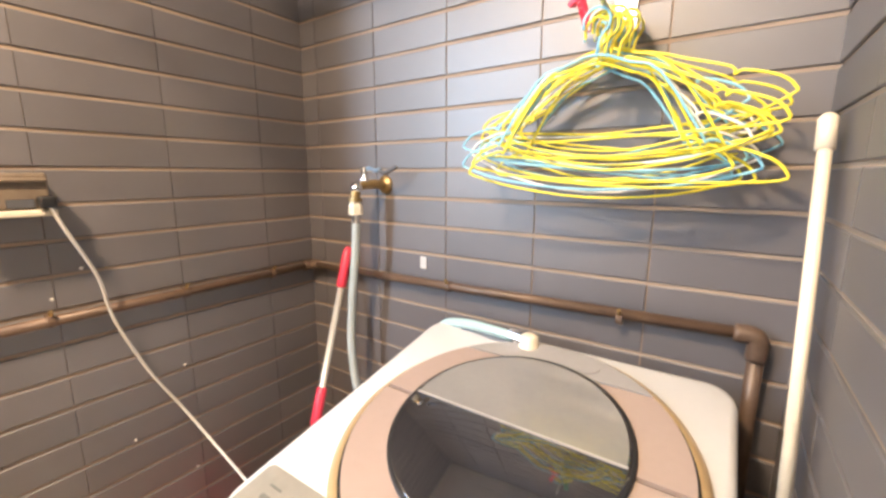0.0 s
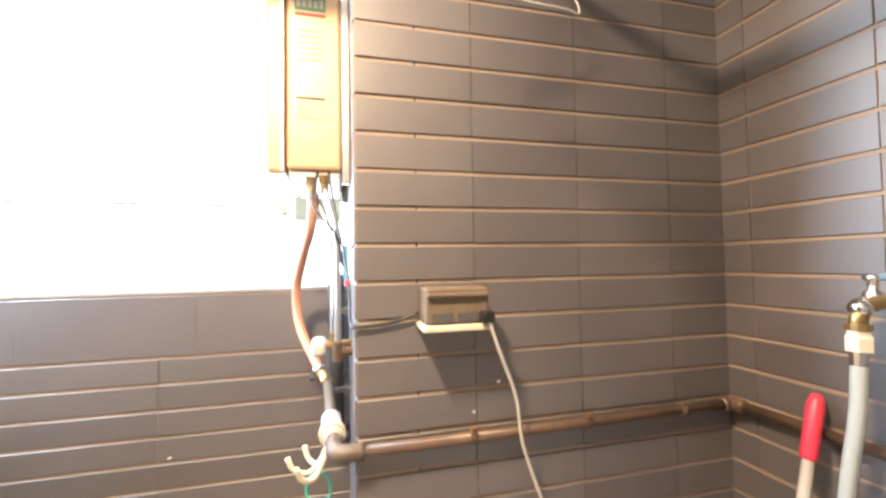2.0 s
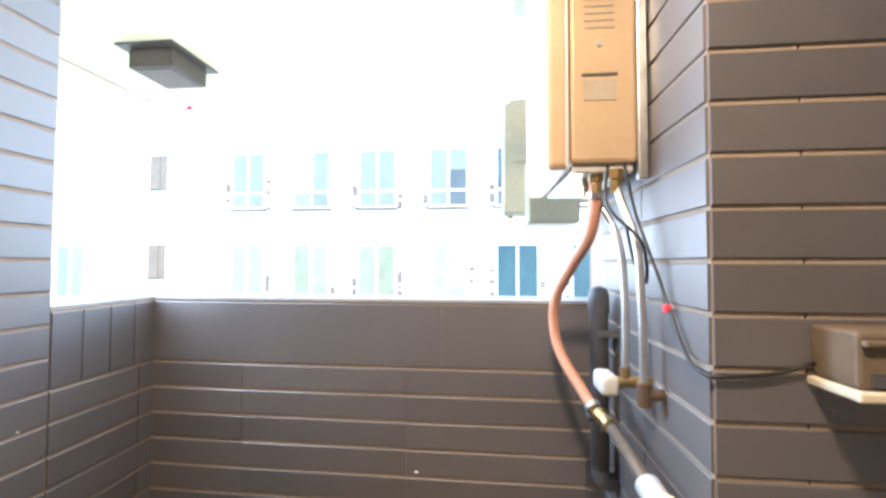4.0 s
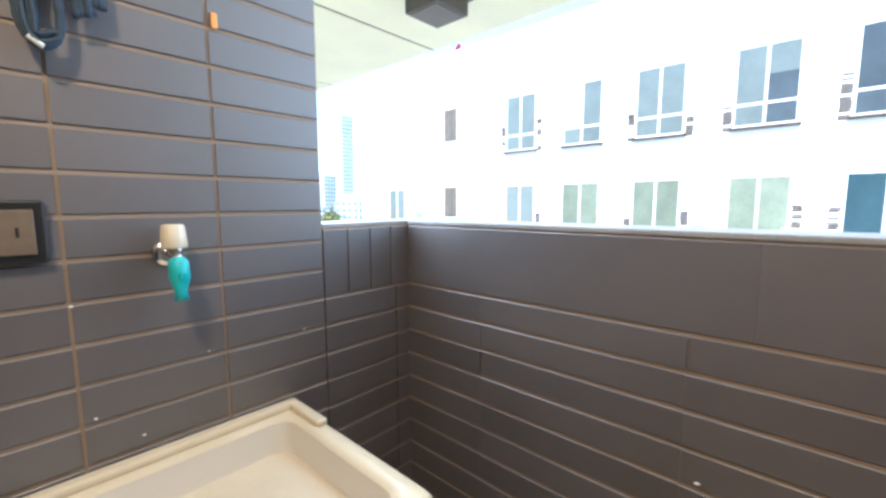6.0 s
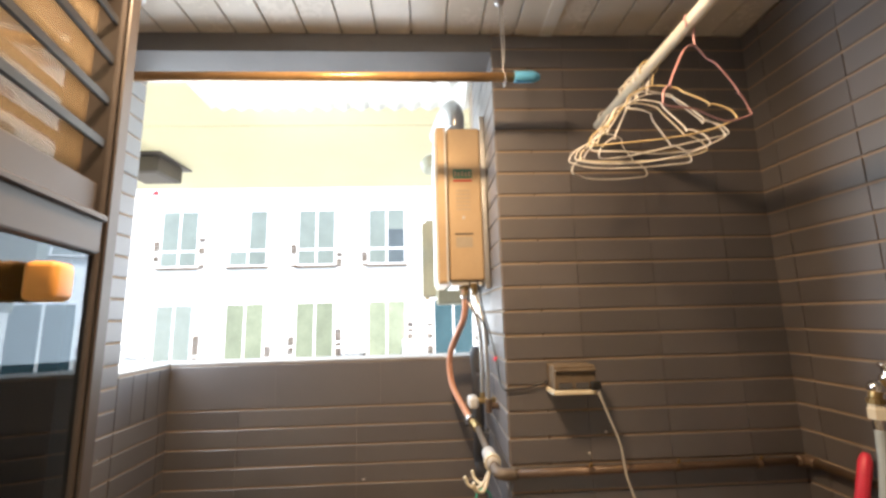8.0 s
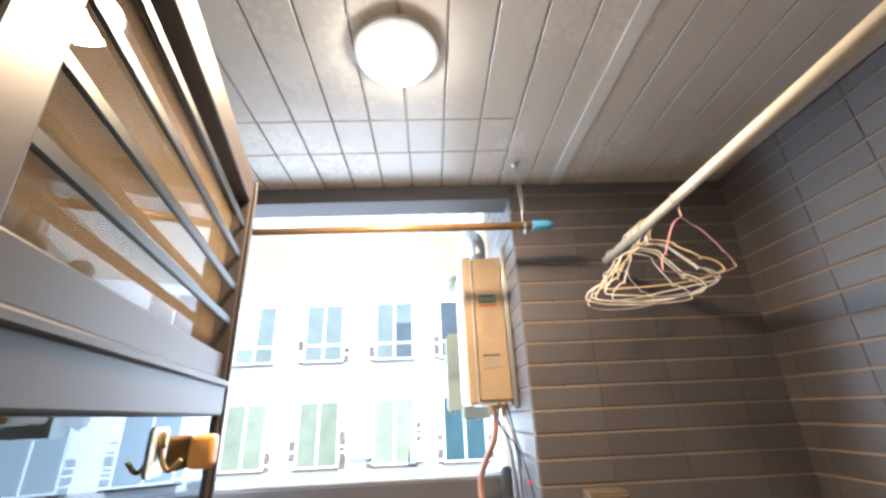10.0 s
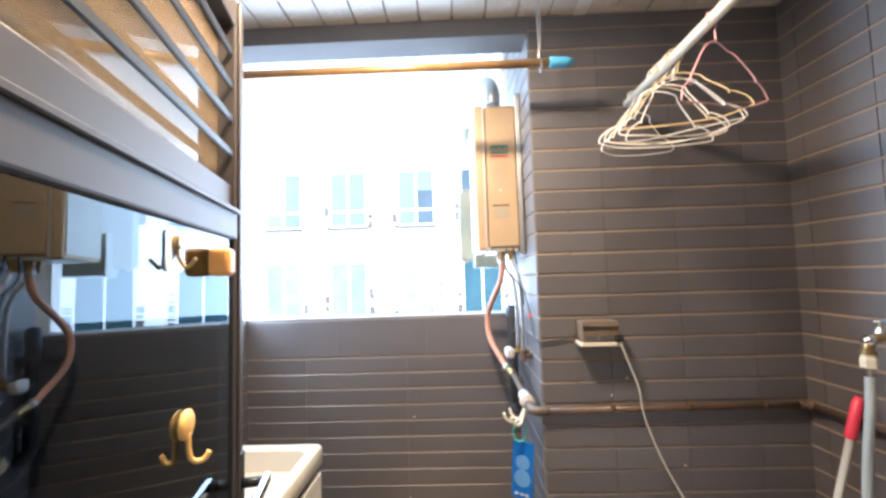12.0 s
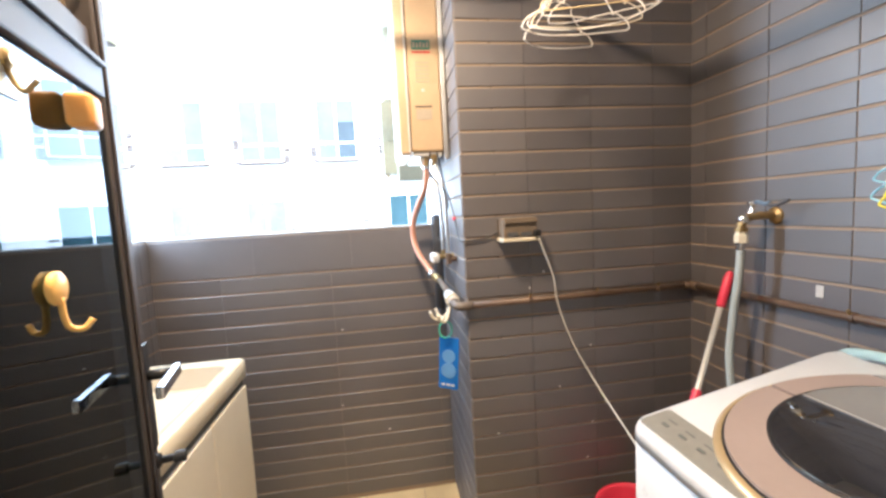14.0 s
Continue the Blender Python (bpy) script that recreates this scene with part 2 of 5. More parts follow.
def box(x0, x1, y0, y1, z0, z1, bevel=0.0, seg=2, bm=None):
    b2 = bmesh.new()
    bmesh.ops.create_cube(b2, size=1)
    for v in b2.verts:
        v.co = Vector(((x0 + x1) / 2 + v.co.x * (x1 - x0), (y0 + y1) / 2 + v.co.y * (y1 - y0), (z0 + z1) / 2 + v.co.z * (z1 - z0)))
    if bevel:
        bmesh.ops.bevel(b2, geom=b2.edges[:], offset=bevel, segments=seg, affect="EDGES", profile=0.5)
    if bm is None:
        return b2
    return join(bm, b2)


def join(bm, b2):
    me = bpy.data.meshes.new("tmp")
    b2.to_mesh(me)
    b2.free()
    bm.from_mesh(me)
    bpy.data.meshes.remove(me)
    return bm


def smooth_line(pts, n=8):
    """A Catmull-Rom line through the points."""
    p = [Vector(q) for q in pts]
    p = [p[0] * 2 - p[1]] + p + [p[-1] * 2 - p[-2]]
    out = []
    for i in range(1, len(p) - 2):
        a, b, c, d = p[i - 1:i + 3]
        for k in range(n):
            t = k / n
            out.append(0.5 * ((2 * b) + (c - a) * t + (2 * a - 5 * b + 4 * c - d) * t * t + (3 * b - a - 3 * c + d) * t ** 3))
    out.append(p[-2])
    return out


def tube(pts, r, sides=10, bm=None, rings=None, close=False):
    """A round tube along a line of points; rings(i) scales the radius."""
    bm = bm or bmesh.new()
    pts = [Vector(q) for q in pts]
    prev, up = None, Vector((0, 0, 1))
    n = len(pts)
    for i, q in enumerate(pts):
        d = (pts[(i + 1) % n] - pts[i - 1]) if close else (pts[min(i + 1, n - 1)] - pts[max(i - 1, 0)])
        d.normalize()
        if prev is None:
            up = Vector((0, 0, 1)) if abs(d.z) < 0.9 else Vector((1, 0, 0))
        s = d.cross(up).normalized()
        up = s.cross(d).normalized()
        rr = r * (rings(i) if rings else 1)
        ring = [bm.verts.new(q + (s * math.cos(2 * math.pi * k / sides) + up * math.sin(2 * math.pi * k / sides)) * rr) for k in range(sides)]
        if prev:
            for k in range(sides):
                bm.faces.new((prev[k], prev[(k + 1) % sides], ring[(k + 1) % sides], ring[k]))
        else:
            first = ring
        prev = ring
    if close:
        for k in range(sides):
            bm.faces.new((prev[k], prev[(k + 1) % sides], first[(k + 1) % sides], first[k]))
    else:
        bm.faces.new(first[::-1])
        bm.faces.new(prev)
    return bm


def lathe(profile, sides=24, m=None, bm=None):
    """A turned body: (radius, height) pairs round z, placed by m."""
    bm = bm or bmesh.new()
    m = m or Matrix.Identity(4)
    prev = None
    for r, z in profile:
        ring = [bm.verts.new(m @ Vector((r * math.cos(2 * math.pi * k / sides), r * math.sin(2 * math.pi * k / sides), z))) for k in range(sides)]
        if prev:
            for k in range(sides):
                bm.faces.new((prev[k], prev[(k + 1) % sides], ring[(k + 1) % sides], ring[k]))
        else:
            first = ring
        prev = ring
    bm.faces.new(first[::-1])
    bm.faces.new(prev)
    return bm


def along(a, b):
    """A pose at a whose z axis points to b."""
    a, b = Vector(a), Vector(b)
    return Matrix.Translation(a) @ (b - a).to_track_quat("Z", "Y").to_matrix().to_4x4()


def rounded_slab(w, d, h, r, seg=6, bm=None, m=None, inset=0.0):
    """A slab with rounded corners in plan, its top edge softened by inset; centred in x and y, base at z 0."""
    bm = bm or bmesh.new()
    m = m or Matrix.Identity(4)

    def ring(z, ins):
        vs = []
        for cx, cy, a0 in ((1, 1, 0), (-1, 1, 90), (-1, -1, 180), (1, -1, 270)):
            for k in range(seg + 1):
                a = radians(a0 + 90 * k / seg)
                vs.append(bm.verts.new(m @ Vector((cx * (w / 2 - r) + (r - ins) * math.cos(a), cy * (d / 2 - r) + (r - ins) * math.sin(a), z))))
        return vs
    levels = [(0, 0)] + ([(h - inset, 0), (h - inset * 0.3, inset * 0.3), (h, inset)] if inset else [(h, 0)])
    rs = [ring(z, i) for z, i in levels]
    n = len(rs[0])
    for a, b in zip(rs, rs[1:]):
        for k in range(n):
            bm.faces.new((a[k], a[(k + 1) % n], b[(k + 1) % n], b[k]))
    bm.faces.new(rs[0][::-1])
    bm.faces.new(rs[-1])
    return bm


# ---- the plan ----
WX, NY, HY, SY, PX, EX = -1.133, 0.869, -0.02, -1.313, -1.657, 0.123
SE = -1.362          # where the south wall's full height ends
PT = 1.314           # parapet top
CZ, BZ = 2.43, 2.365  # ceiling, beam
ROW, LEN, JOINT = 0.0737, 0.2400, 0.0075
ROW0 = 1.1235 - 16 * ROW   # one course line runs round all the walls
TH = 0.12            # wall thickness
_tiles = {}


def tile_mesh(w, h):
    """One glazed tile with softened edges, lying in x and z, its face towards -y."""
    key = (round(w, 3), round(h, 3))
    if key not in _tiles:
        bm = bmesh.new()
        a, b, t = w / 2, h / 2, 0.0040
        rings = [[bm.verts.new((sx * a, y, sz * (b - i))) for sx, sz in ((-1, -1), (1, -1), (1, 1), (-1, 1))] for i, y in ((0, 0.0), (0, -t * 0.6), (0.0016, -t))]
        for p, q in zip(rings, rings[1:]):
            for k in range(4):
                bm.faces.new((p[k], p[(k + 1) % 4], q[(k + 1) % 4], q[k]))
        bm.faces.new(rings[-1])
        bmesh.ops.recalc_face_normals(bm, faces=bm.faces)
        me = bpy.data.meshes.new("tile")
        bm.to_mesh(me)
        bm.free()
        me.materials.append(M_TILE)
        _tiles[key] = me
    return _tiles[key]


def lay_tiles(wall, at, turn, u0, u1, z0, z1, joint_u, pitch_u=LEN, pitch_z=ROW, row0=ROW0, gap=0.0036):
    """Tiles on a wall's face: u runs along the wall from the point at; one joint lies at joint_u."""
    rng = random.Random(int(abs(at[0] * 977 + at[1] * 131 + u1 * 37 + z0 * 11) * 100))
    base = pose(at[0], at[1], 0, 0, 0, turn)
    k0, k1 = math.floor((u0 - joint_u) / pitch_u), math.ceil((u1 - joint_u) / pitch_u)
    r0, r1 = math.floor((z0 - row0) / pitch_z + 1e-4), math.ceil((z1 - row0) / pitch_z - 1e-4)
    for k in range(k0, k1):
        a, b = max(u0, joint_u + k * pitch_u), min(u1, joint_u + (k + 1) * pitch_u)
        if b - a < 0.02:
            continue
        for r in range(r0, r1):
            c, d = max(z0, row0 + r * pitch_z), min(z1, row0 + (r + 1) * pitch_z)
            if d - c < 0.018:
                continue
            ob = new("tile", tile_mesh(b - a - gap, d - c - JOINT))
            ob.parent = wall
            ob.matrix_basis = base @ pose((a + b) / 2, rng.uniform(-0.0006, 0.0006), (c + d) / 2, rng.uniform(-0.25, 0.25), 0, rng.uniform(-0.2, 0.2))


def structure(name, bm, material, label, category="wall"):
    return tagged(mesh_ob(name, bm, material), label, category, kind="structure")


# ---- structure ----
wall_north = structure("wall_north", box(WX - TH, EX + TH, NY, NY + TH, 0, CZ), M_GROUT, "wall clad in dark grey glazed tiles with tan joints")
wall_west = structure("wall_west", box(WX - TH, WX, HY + TH, NY - 0.003, 0, CZ), M_GROUT, "wall clad in dark grey-brown glazed tiles")
wall_heater = structure("wall_heater", box(PX - 0.14, WX, HY, HY + TH - 0.003, 0, 2.56), M_GROUT, "short return wall in dark tiles behind the water heater")
wall_parapet = structure("wall_parapet", box(PX - 0.13, PX, SY, HY - 0.003, 0, PT - 0.012), M_GROUT, "parapet clad in dark tiles with an upright course on top")
wall_south = structure("wall_south", box(SE, EX + TH, SY - TH, SY, 0, 2.56), M_GROUT, "wall clad in dark glazed tiles with a tap")
wall_south_low = structure("wall_south_low", box(PX - 0.13, SE - 0.003, SY - TH, SY - 0.001, 0, PT - 0.012), M_GROUT, "low end of the tiled wall level with the parapet")
wall_east = structure("wall_east", box(EX, EX + TH, 0.153, NY - 0.003, 0, CZ), M_GROUT, "wall beside the doorway clad in dark tiles")
wall_east_south = structure("wall_east_south", box(EX, EX + TH, SY + 0.003, -0.703, 0, CZ), M_GROUT, "wall south of the doorway clad in dark tiles")
wall_over_door = structure("wall_over_door", box(EX, EX + TH, -0.70, 0.150, 2.16, CZ), M_PLASTER, "wall above the doorway")
coping = structure("trim_coping", box(PX - 0.135, PX + 0.004, SY - 0.0, HY - 0.004, PT - 0.012, PT, 0.003), M_COPING, "grey coping along the parapet top", "coping")
coping_s = structure("trim_coping_south", box(PX - 0.135, SE - 0.004, SY - TH, SY - 0.003, PT - 0.012, PT, 0.003), M_COPING, "grey coping on the low wall end", "coping")
floor = structure("floor", box(PX - 0.13, EX + 0.9, SY - TH, NY + TH, -0.15, -0.006), M_GROUT, "balcony floor of beige tiles", "floor")
beam = structure("trim_beam", box(WX - TH, WX + 0.003, SY + 0.002, HY - 0.003, BZ, 2.56), M_BEAM, "grey lintel above the balcony opening", "beam")

# slatted ceiling, one mesh
_b = bmesh.new()
_lines = [SY + 0.002] + [-1.2215 + 0.1165 * k for k in range(18) if -1.2215 + 0.1165 * k < NY - 0.02] + [NY - 0.003]
for _y, _y2 in zip(_lines, _lines[1:]):
    _cuts = (WX + 0.004, -0.892, -0.720, EX) if _y < -0.15 else (WX + 0.004, EX)
    for _p, _q in zip(_cuts, _cuts[1:]):
        box(_p, _q - 0.003, _y, _y2 - 0.0055, CZ, CZ + 0.012, 0.0015, 1, _b)
box(WX - TH, EX + 1.0, SY - TH, NY + TH, CZ + 0.014, CZ + 0.16, bm=_b)
ceiling = structure("ceiling", _b, M_CEIL, "ceiling of narrow cream plastic slats", "ceiling")
ceiling_trim = structure("trim_ceiling_strip", box(WX + 0.004, EX - 0.002, 0.145, 0.19, CZ - 0.006, CZ - 0.001, 0.002), M_CEILTRIM, "pale joining strip along the slatted ceiling", "strip")

# outer soffit: panels with open seams, one mesh
_b = bmesh.new()
for _i in range(-6, 0):
    _y0 = -1.33 + 1.47 * _i
    _y1 = _y0 + 1.458 if _i < -1 else 6.0
    for _x0, _x1 in ((-2.15, WX - TH - 0.003), (-3.33, -2.158)):
        box(_x0, _x1, _y0 + 0.012, _y1, 2.60, 2.63, 0.003, 1, _b)
box(-3.36, WX - TH, -10.2, 6.0, 2.634, 2.9, bm=_b)
soffit = structure("ceiling_soffit", _b, M_SOFFIT, "cream panelled soffit outside the balcony", "soffit")

_b = bmesh.new()
for _i in range(-6, 0):
    box(-3.34, WX - TH - 0.01, -1.33 + 1.47 * _i - 0.006, -1.33 + 1.47 * _i + 0.006, 2.603, 2.609, bm=_b)
structure("trim_soffit_seam", _b, M_SEAM, "dark open seams between the soffit panels", "seam")

# the home behind the doorway, closed plainly
room = structure("wall_room", box(EX + 0.9, EX + 1.0, SY - TH, NY + TH, 0, CZ), M_PLASTER, "plain white wall behind the doorway")
room_s = structure("wall_room_south", box(EX + TH + 0.003, EX + 0.897, -0.97, -0.87, 0, CZ), M_PLASTER, "plain white wall behind the doorway")
room_n = structure("wall_room_north", box(EX + TH + 0.003, EX + 0.897, 0.25, 0.35, 0, CZ), M_PLASTER, "plain white wall behind the doorway")
upper = structure("wall_upper_storeys", box(-3.36, 9.0, -10.2, 6.0, 2.91, 8.0), M_FACADE, "upper storeys of the building above the balcony")
lower = structure("wall_lower_storeys", box(PX - 0.13, 9.0, -10.2, 6.0, -9.9, -0.16), M_FACADE, "lower storeys of the building below the balcony")
side_s = structure("wall_building_south", box(SE, 9.0, -10.2, SY - TH - 0.003, -0.15, 2.9), M_FACADE, "rest of the building beside the balcony")
side_n = structure("wall_building_north", box(PX - 0.13, 9.0, NY + TH + 0.003, 6.0, -0.15, 2.9), M_FACADE, "rest of the building beside the balcony")
side_e = structure("wall_building_east", box(EX + 1.003, 9.0, SY - TH, NY + TH, -0.15, 2.9), M_FACADE, "rest of the building behind the home")
ground = structure("ground", box(-900, 900, -900, 900, -10.5, -10.0), M_ASPHALT, "grey ground between the buildings", "ground")


def P(name, bm, material, parent, label="", smooth=False):
    """A part written in world places; it is moved into its thing's coordinates."""
    root = parent
    while root.parent is not None:
        root = root.parent
    bmesh.ops.translate(bm, verts=bm.verts, vec=-root.matrix_basis.translation)
    return sub(name, bm, material, parent, label, smooth)


# ---- the building opposite ----
FX = -14.06


def facade():
    t = thing("apartment_building", (FX, -6, -10), "white rendered apartment building with sliding windows across the yard", "building")
    s = 0.82

    def yy(y): return (-0.36 + (y + 0.36) * s) + 6

    def zz(z): return (1.4 + (z - 1.4) * s) + 10
    sub("wall", box(-9, 0, -12.4, 16, 0, zz(8.6)), M_FACADE, t)
    sub("roof_parapet", box(-9.1, 0.08, -12.5, 16.1, zz(8.6), zz(8.85), 0.02), M_FACADE, t)
    band_mesh = bpy.data.meshes.new("tile")
    _t = box(0, 0.014, 0, 0.20, 0, 0.040)
    _t.to_mesh(band_mesh)
    _t.free()
    band_mesh.materials.append(M_TRAY)
    cols = [(-19.6, 1.45), (-15.1, 0.85), (-11.25, 1.55), (-8.45, 1.62), (-5.62, 1.62), (-2.66, 1.62), (0.06, 1.7), (3.0, 1.7), (5.9, 1.7), (8.8, 1.7)]
    for row, (zb, zt) in enumerate(((-4.1, -1.7), (-0.2, 2.2), (3.7, 6.13))):
        for i, (y, w) in enumerate(cols):
            if i == 0 and row == 2:
                continue
            y0, y1, z0, z1 = yy(y), yy(y + w), zz(zb), zz(zt)
            if i == 1:
                z0 += 0.7
            if i == 1:
                shut = sub("window", box(-0.02, 0.03, y0, y1, z0, z1, 0.01, 1), M_BROWNPANE, t, "brown shuttered window")
                sub("shutter", box(0.031, 0.06, y0 + 0.02, y0 + (y1 - y0) * 0.62, z0 + 0.04, z1 - 0.04, 0.01, 1), M_BROWNPANE, shut)
                continue
            win = sub("window", box(-0.02, 0.03, y0, y1, z0, z1, 0.01, 1), M_WINFRAME, t)
            hm = (z1 - z0) * (0.28 if row == 2 else 0.0)
            ym = (y0 + y1) / 2
            zl = z0 + hm + (0.03 if hm else 0.05)
            panes = [(y0 + 0.05, ym - 0.03, zl, z1 - 0.05), (ym + 0.03, y1 - 0.05, zl, z1 - 0.05)]
            if hm:
                panes += [(y0 + 0.05, ym - 0.03, z0 + 0.05, z0 + hm - 0.03), (ym + 0.03, y1 - 0.05, z0 + 0.05, z0 + hm - 0.03)]
            for k, (a0, a1, c0, c1) in enumerate(panes):
                if row == 2 and i == 3 and k == 0:
                    continue
                if row == 1:
                    m = M_WINBLUE if i > 5 else M_GREENCURT if i > 2 else M_BLUEGREEN
                elif (i, k) in ((5, 3), (6, 0), (6, 2), (8, 0)):
                    m = M_WINGLASS
                else:
                    m = M_PALECURT
                pane = sub("pane", box(0.026, 0.034, a0, a1, c0, c1), m, win)
                if row == 2 and i == 5 and k == 1:
                    sub("open_sash", box(0.0342, 0.037, a0, a1, c0, c0 + (c1 - c0) * 0.48), M_WINGLASS, win)
            if i > 1:
                sub("window_sill", box(0.0, 0.10, y0 - 0.06, y1 + 0.06, z0 - 0.07, z0 - 0.005, 0.01, 1), M_TRAY, win)
                rng = random.Random(i * 7 + row)
                for side in (y0 - 0.22, y1 + 0.02):
                    if rng.random() < 0.85:
                        for k in range(rng.randint(10, 24)):
                            if rng.random() < 0.25:
                                continue
                            o = new("tile", band_mesh)
                            o.parent = win
                            o.location = (0.004, side + rng.uniform(-0.015, 0.015), z0 - 0.05 + 0.058 * k)
    for y, z, w in ((-12.2, 0.15, 0.8), (-3.6, 0.10, 0.9), (-1.2, -0.1, 0.9), (-17.3, 0.9, 0.7), (-20.6, 0.5, 0.8)):
        ac = thing("air_conditioner", (FX + 0.25, yy(y) - 6, zz(z) - 10), "white air conditioner unit on the opposite facade", "air conditioner", "air conditioners on the facade")
        sub("body", box(-0.23, 0.1, 0, w * s, 0, 0.55, 0.02), M_ACUNIT, ac)
        sub("fan_grille", lathe([(0.18, 0), (0.2, 0.01), (0.16, 0.018)], 20, pose(0.1, 0.26, 0.28, 0, 90, 0)), M_WGREY, ac)
        for k in (0.08, w * s - 0.12):
            sub("bracket", box(-0.25, 0.1, k, k + 0.04, -0.06, 0.0), M_STEEL, ac)
    return t


facade()


def tower(x, y, w, d, h, storeys, label):
    t = thing("tower_block", (x, y, -10), label, "building")
    sub("wall", box(-d / 2, d / 2, -w / 2, w / 2, 0, h), M_TOWER, t)
    b = bmesh.new()
    for k in range(storeys):
        z = h * (k + 0.4) / storeys
        for j in range(4):
            y0 = -w / 2 + w * (j + 0.2) / 4
            box(d / 2, d / 2 + 0.3, y0, y0 + w * 0.15, z, z + h * 0.45 / storeys, bm=b)
            box(-d / 2 + d * (j + 0.2) / 4, -d / 2 + d * (j + 0.75) / 4, w / 2, w / 2 + 0.3, z, z + h * 0.45 / storeys, bm=b)
    tagged(sub("glazing", b, M_TOWERGLASS, t), kind="stuff")
    sub("roof", box(-d / 4, d / 4, -w / 3, w / 3, h, h + 4), M_TOWER, t)
    return t


tower(-240, -353, 13, 13, 96, 26, "tall pale apartment tower far off")
tower(-236, -385, 22, 14, 40, 10, "blue glazed office block far off")
tower(-232, -410, 30, 14, 22, 6, "low pale building far off")
tower(-160, -225, 26, 12, 13, 3, "low white building beyond the yard")


def bush(x, y, z):
    """A shrub of many small leaves."""
    rng = random.Random(5)
    b = bmesh.new()
    for k in range(420):
        p = Vector((rng.gauss(0, 0.26), rng.gauss(0, 0.32), rng.gauss(0, 0.20)))
        m = Matrix.Translation(p) @ Euler((rng.random() * 6, rng.random() * 6, rng.random() * 6)).to_matrix().to_4x4()
        vs = [b.verts.new(m @ Vector(c)) for c in ((-0.08, 0, 0), (0, -0.04, 0.015), (0.09, 0, 0), (0, 0.04, 0.015))]
        b.faces.new(vs)
    t = thing("tree", (x, y, -10), "small yellow-green tree in the yard", "tree")
    sub("trunk", tube([(0, 0, 0), (0.1, 0.1, (z + 10) * 0.5), (0, 0, z + 10)], 0.12, 8, rings=lambda i: 1 - 0.3 * i), M_COPPER, t)
    bmesh.ops.translate(b, verts=b.verts, vec=(0, 0, z + 10))
    sub("crown", b, M_LEAF, t)


bush(-9.5, -14.25, 0.70)


# ---- soffit fittings ----
def soffit_lamp():
    t = thing("soffit_lamp", (-2.69, -2.16, 2.60), "brown square box lamp on the outer soffit, unlit", "lamp")
    sub("plate", box(-0.19, 0.19, -0.17, 0.17, -0.012, -0.001, 0.003), M_BROWNBOX, t)
    sub("shade", box(-0.14, 0.14, -0.13, 0.13, -0.12, -0.012, 0.008), M_BROWNBOX, t)
    sub("diffuser", box(-0.12, 0.12, -0.11, 0.11, -0.125, -0.118, 0.002), M_BROWNPANE, t)


soffit_lamp()


def red_tag():
    b = bmesh.new()
    a = [b.verts.new(q) for q in ((-3.352, -2.59, 2.555), (-3.352, -2.52, 2.555), (-3.352, -2.535, 2.598), (-3.352, -2.56, 2.598))]
    c = [b.verts.new(v.co + Vector((0.004, 0, 0))) for v in a]
    b.faces.new(a[::-1])
    b.faces.new(c)
    for k in range(4):
        b.faces.new((a[k], a[(k + 1) % 4], c[(k + 1) % 4], c[k]))
    tagged(mesh_ob("red_tag", b, M_RED), "small red plastic tag hanging from the soffit edge", "tag")


red_tag()


def awning():
    b = bmesh.new()
    n = 150
    y0, y1 = SY - 0.02, HY + 0.02
    for lay in (0, 0.003):
        rows = []
        for x, z in ((WX - TH - 0.01, 2.588), (-1.56, 2.575), (-1.86, 2.560)):
            rows.append([b.verts.new((x, y0 + (y1 - y0) * k / n, z + lay - 0.012 + 0.010 * math.sin(2 * math.pi * (y1 - y0) * k / n / 0.087))) for k in range(n + 1)])
        for p, q in zip(rows, rows[1:]):
            for k in range(n):
                b.faces.new((p[k], p[k + 1], q[k + 1], q[k]))
    t = mesh_ob("corrugated_awning", b, M_CLEARAWN, True)
    tagged(t, "milky corrugated plastic sheet under the outer soffit", "awning")


awning()


# ---- ceiling lamp, poles and hangers ----
def ceiling_lamp():
    t = thing("ceiling_lamp", (-0.45, -0.42, CZ), "round flush ceiling lamp, lit warm white", "lamp")
    sub("base", lathe([(0.100, 0.0), (0.105, -0.008), (0.105, -0.02), (0.093, -0.026)], 36), M_WHITE, t)
    sub("diffuser", lathe([(0.090, -0.022), (0.090, -0.032), (0.078, -0.046), (0.04, -0.053), (0.008, -0.055)], 36), M_LAMP, t, "glowing diffuser", True)


ceiling_lamp()


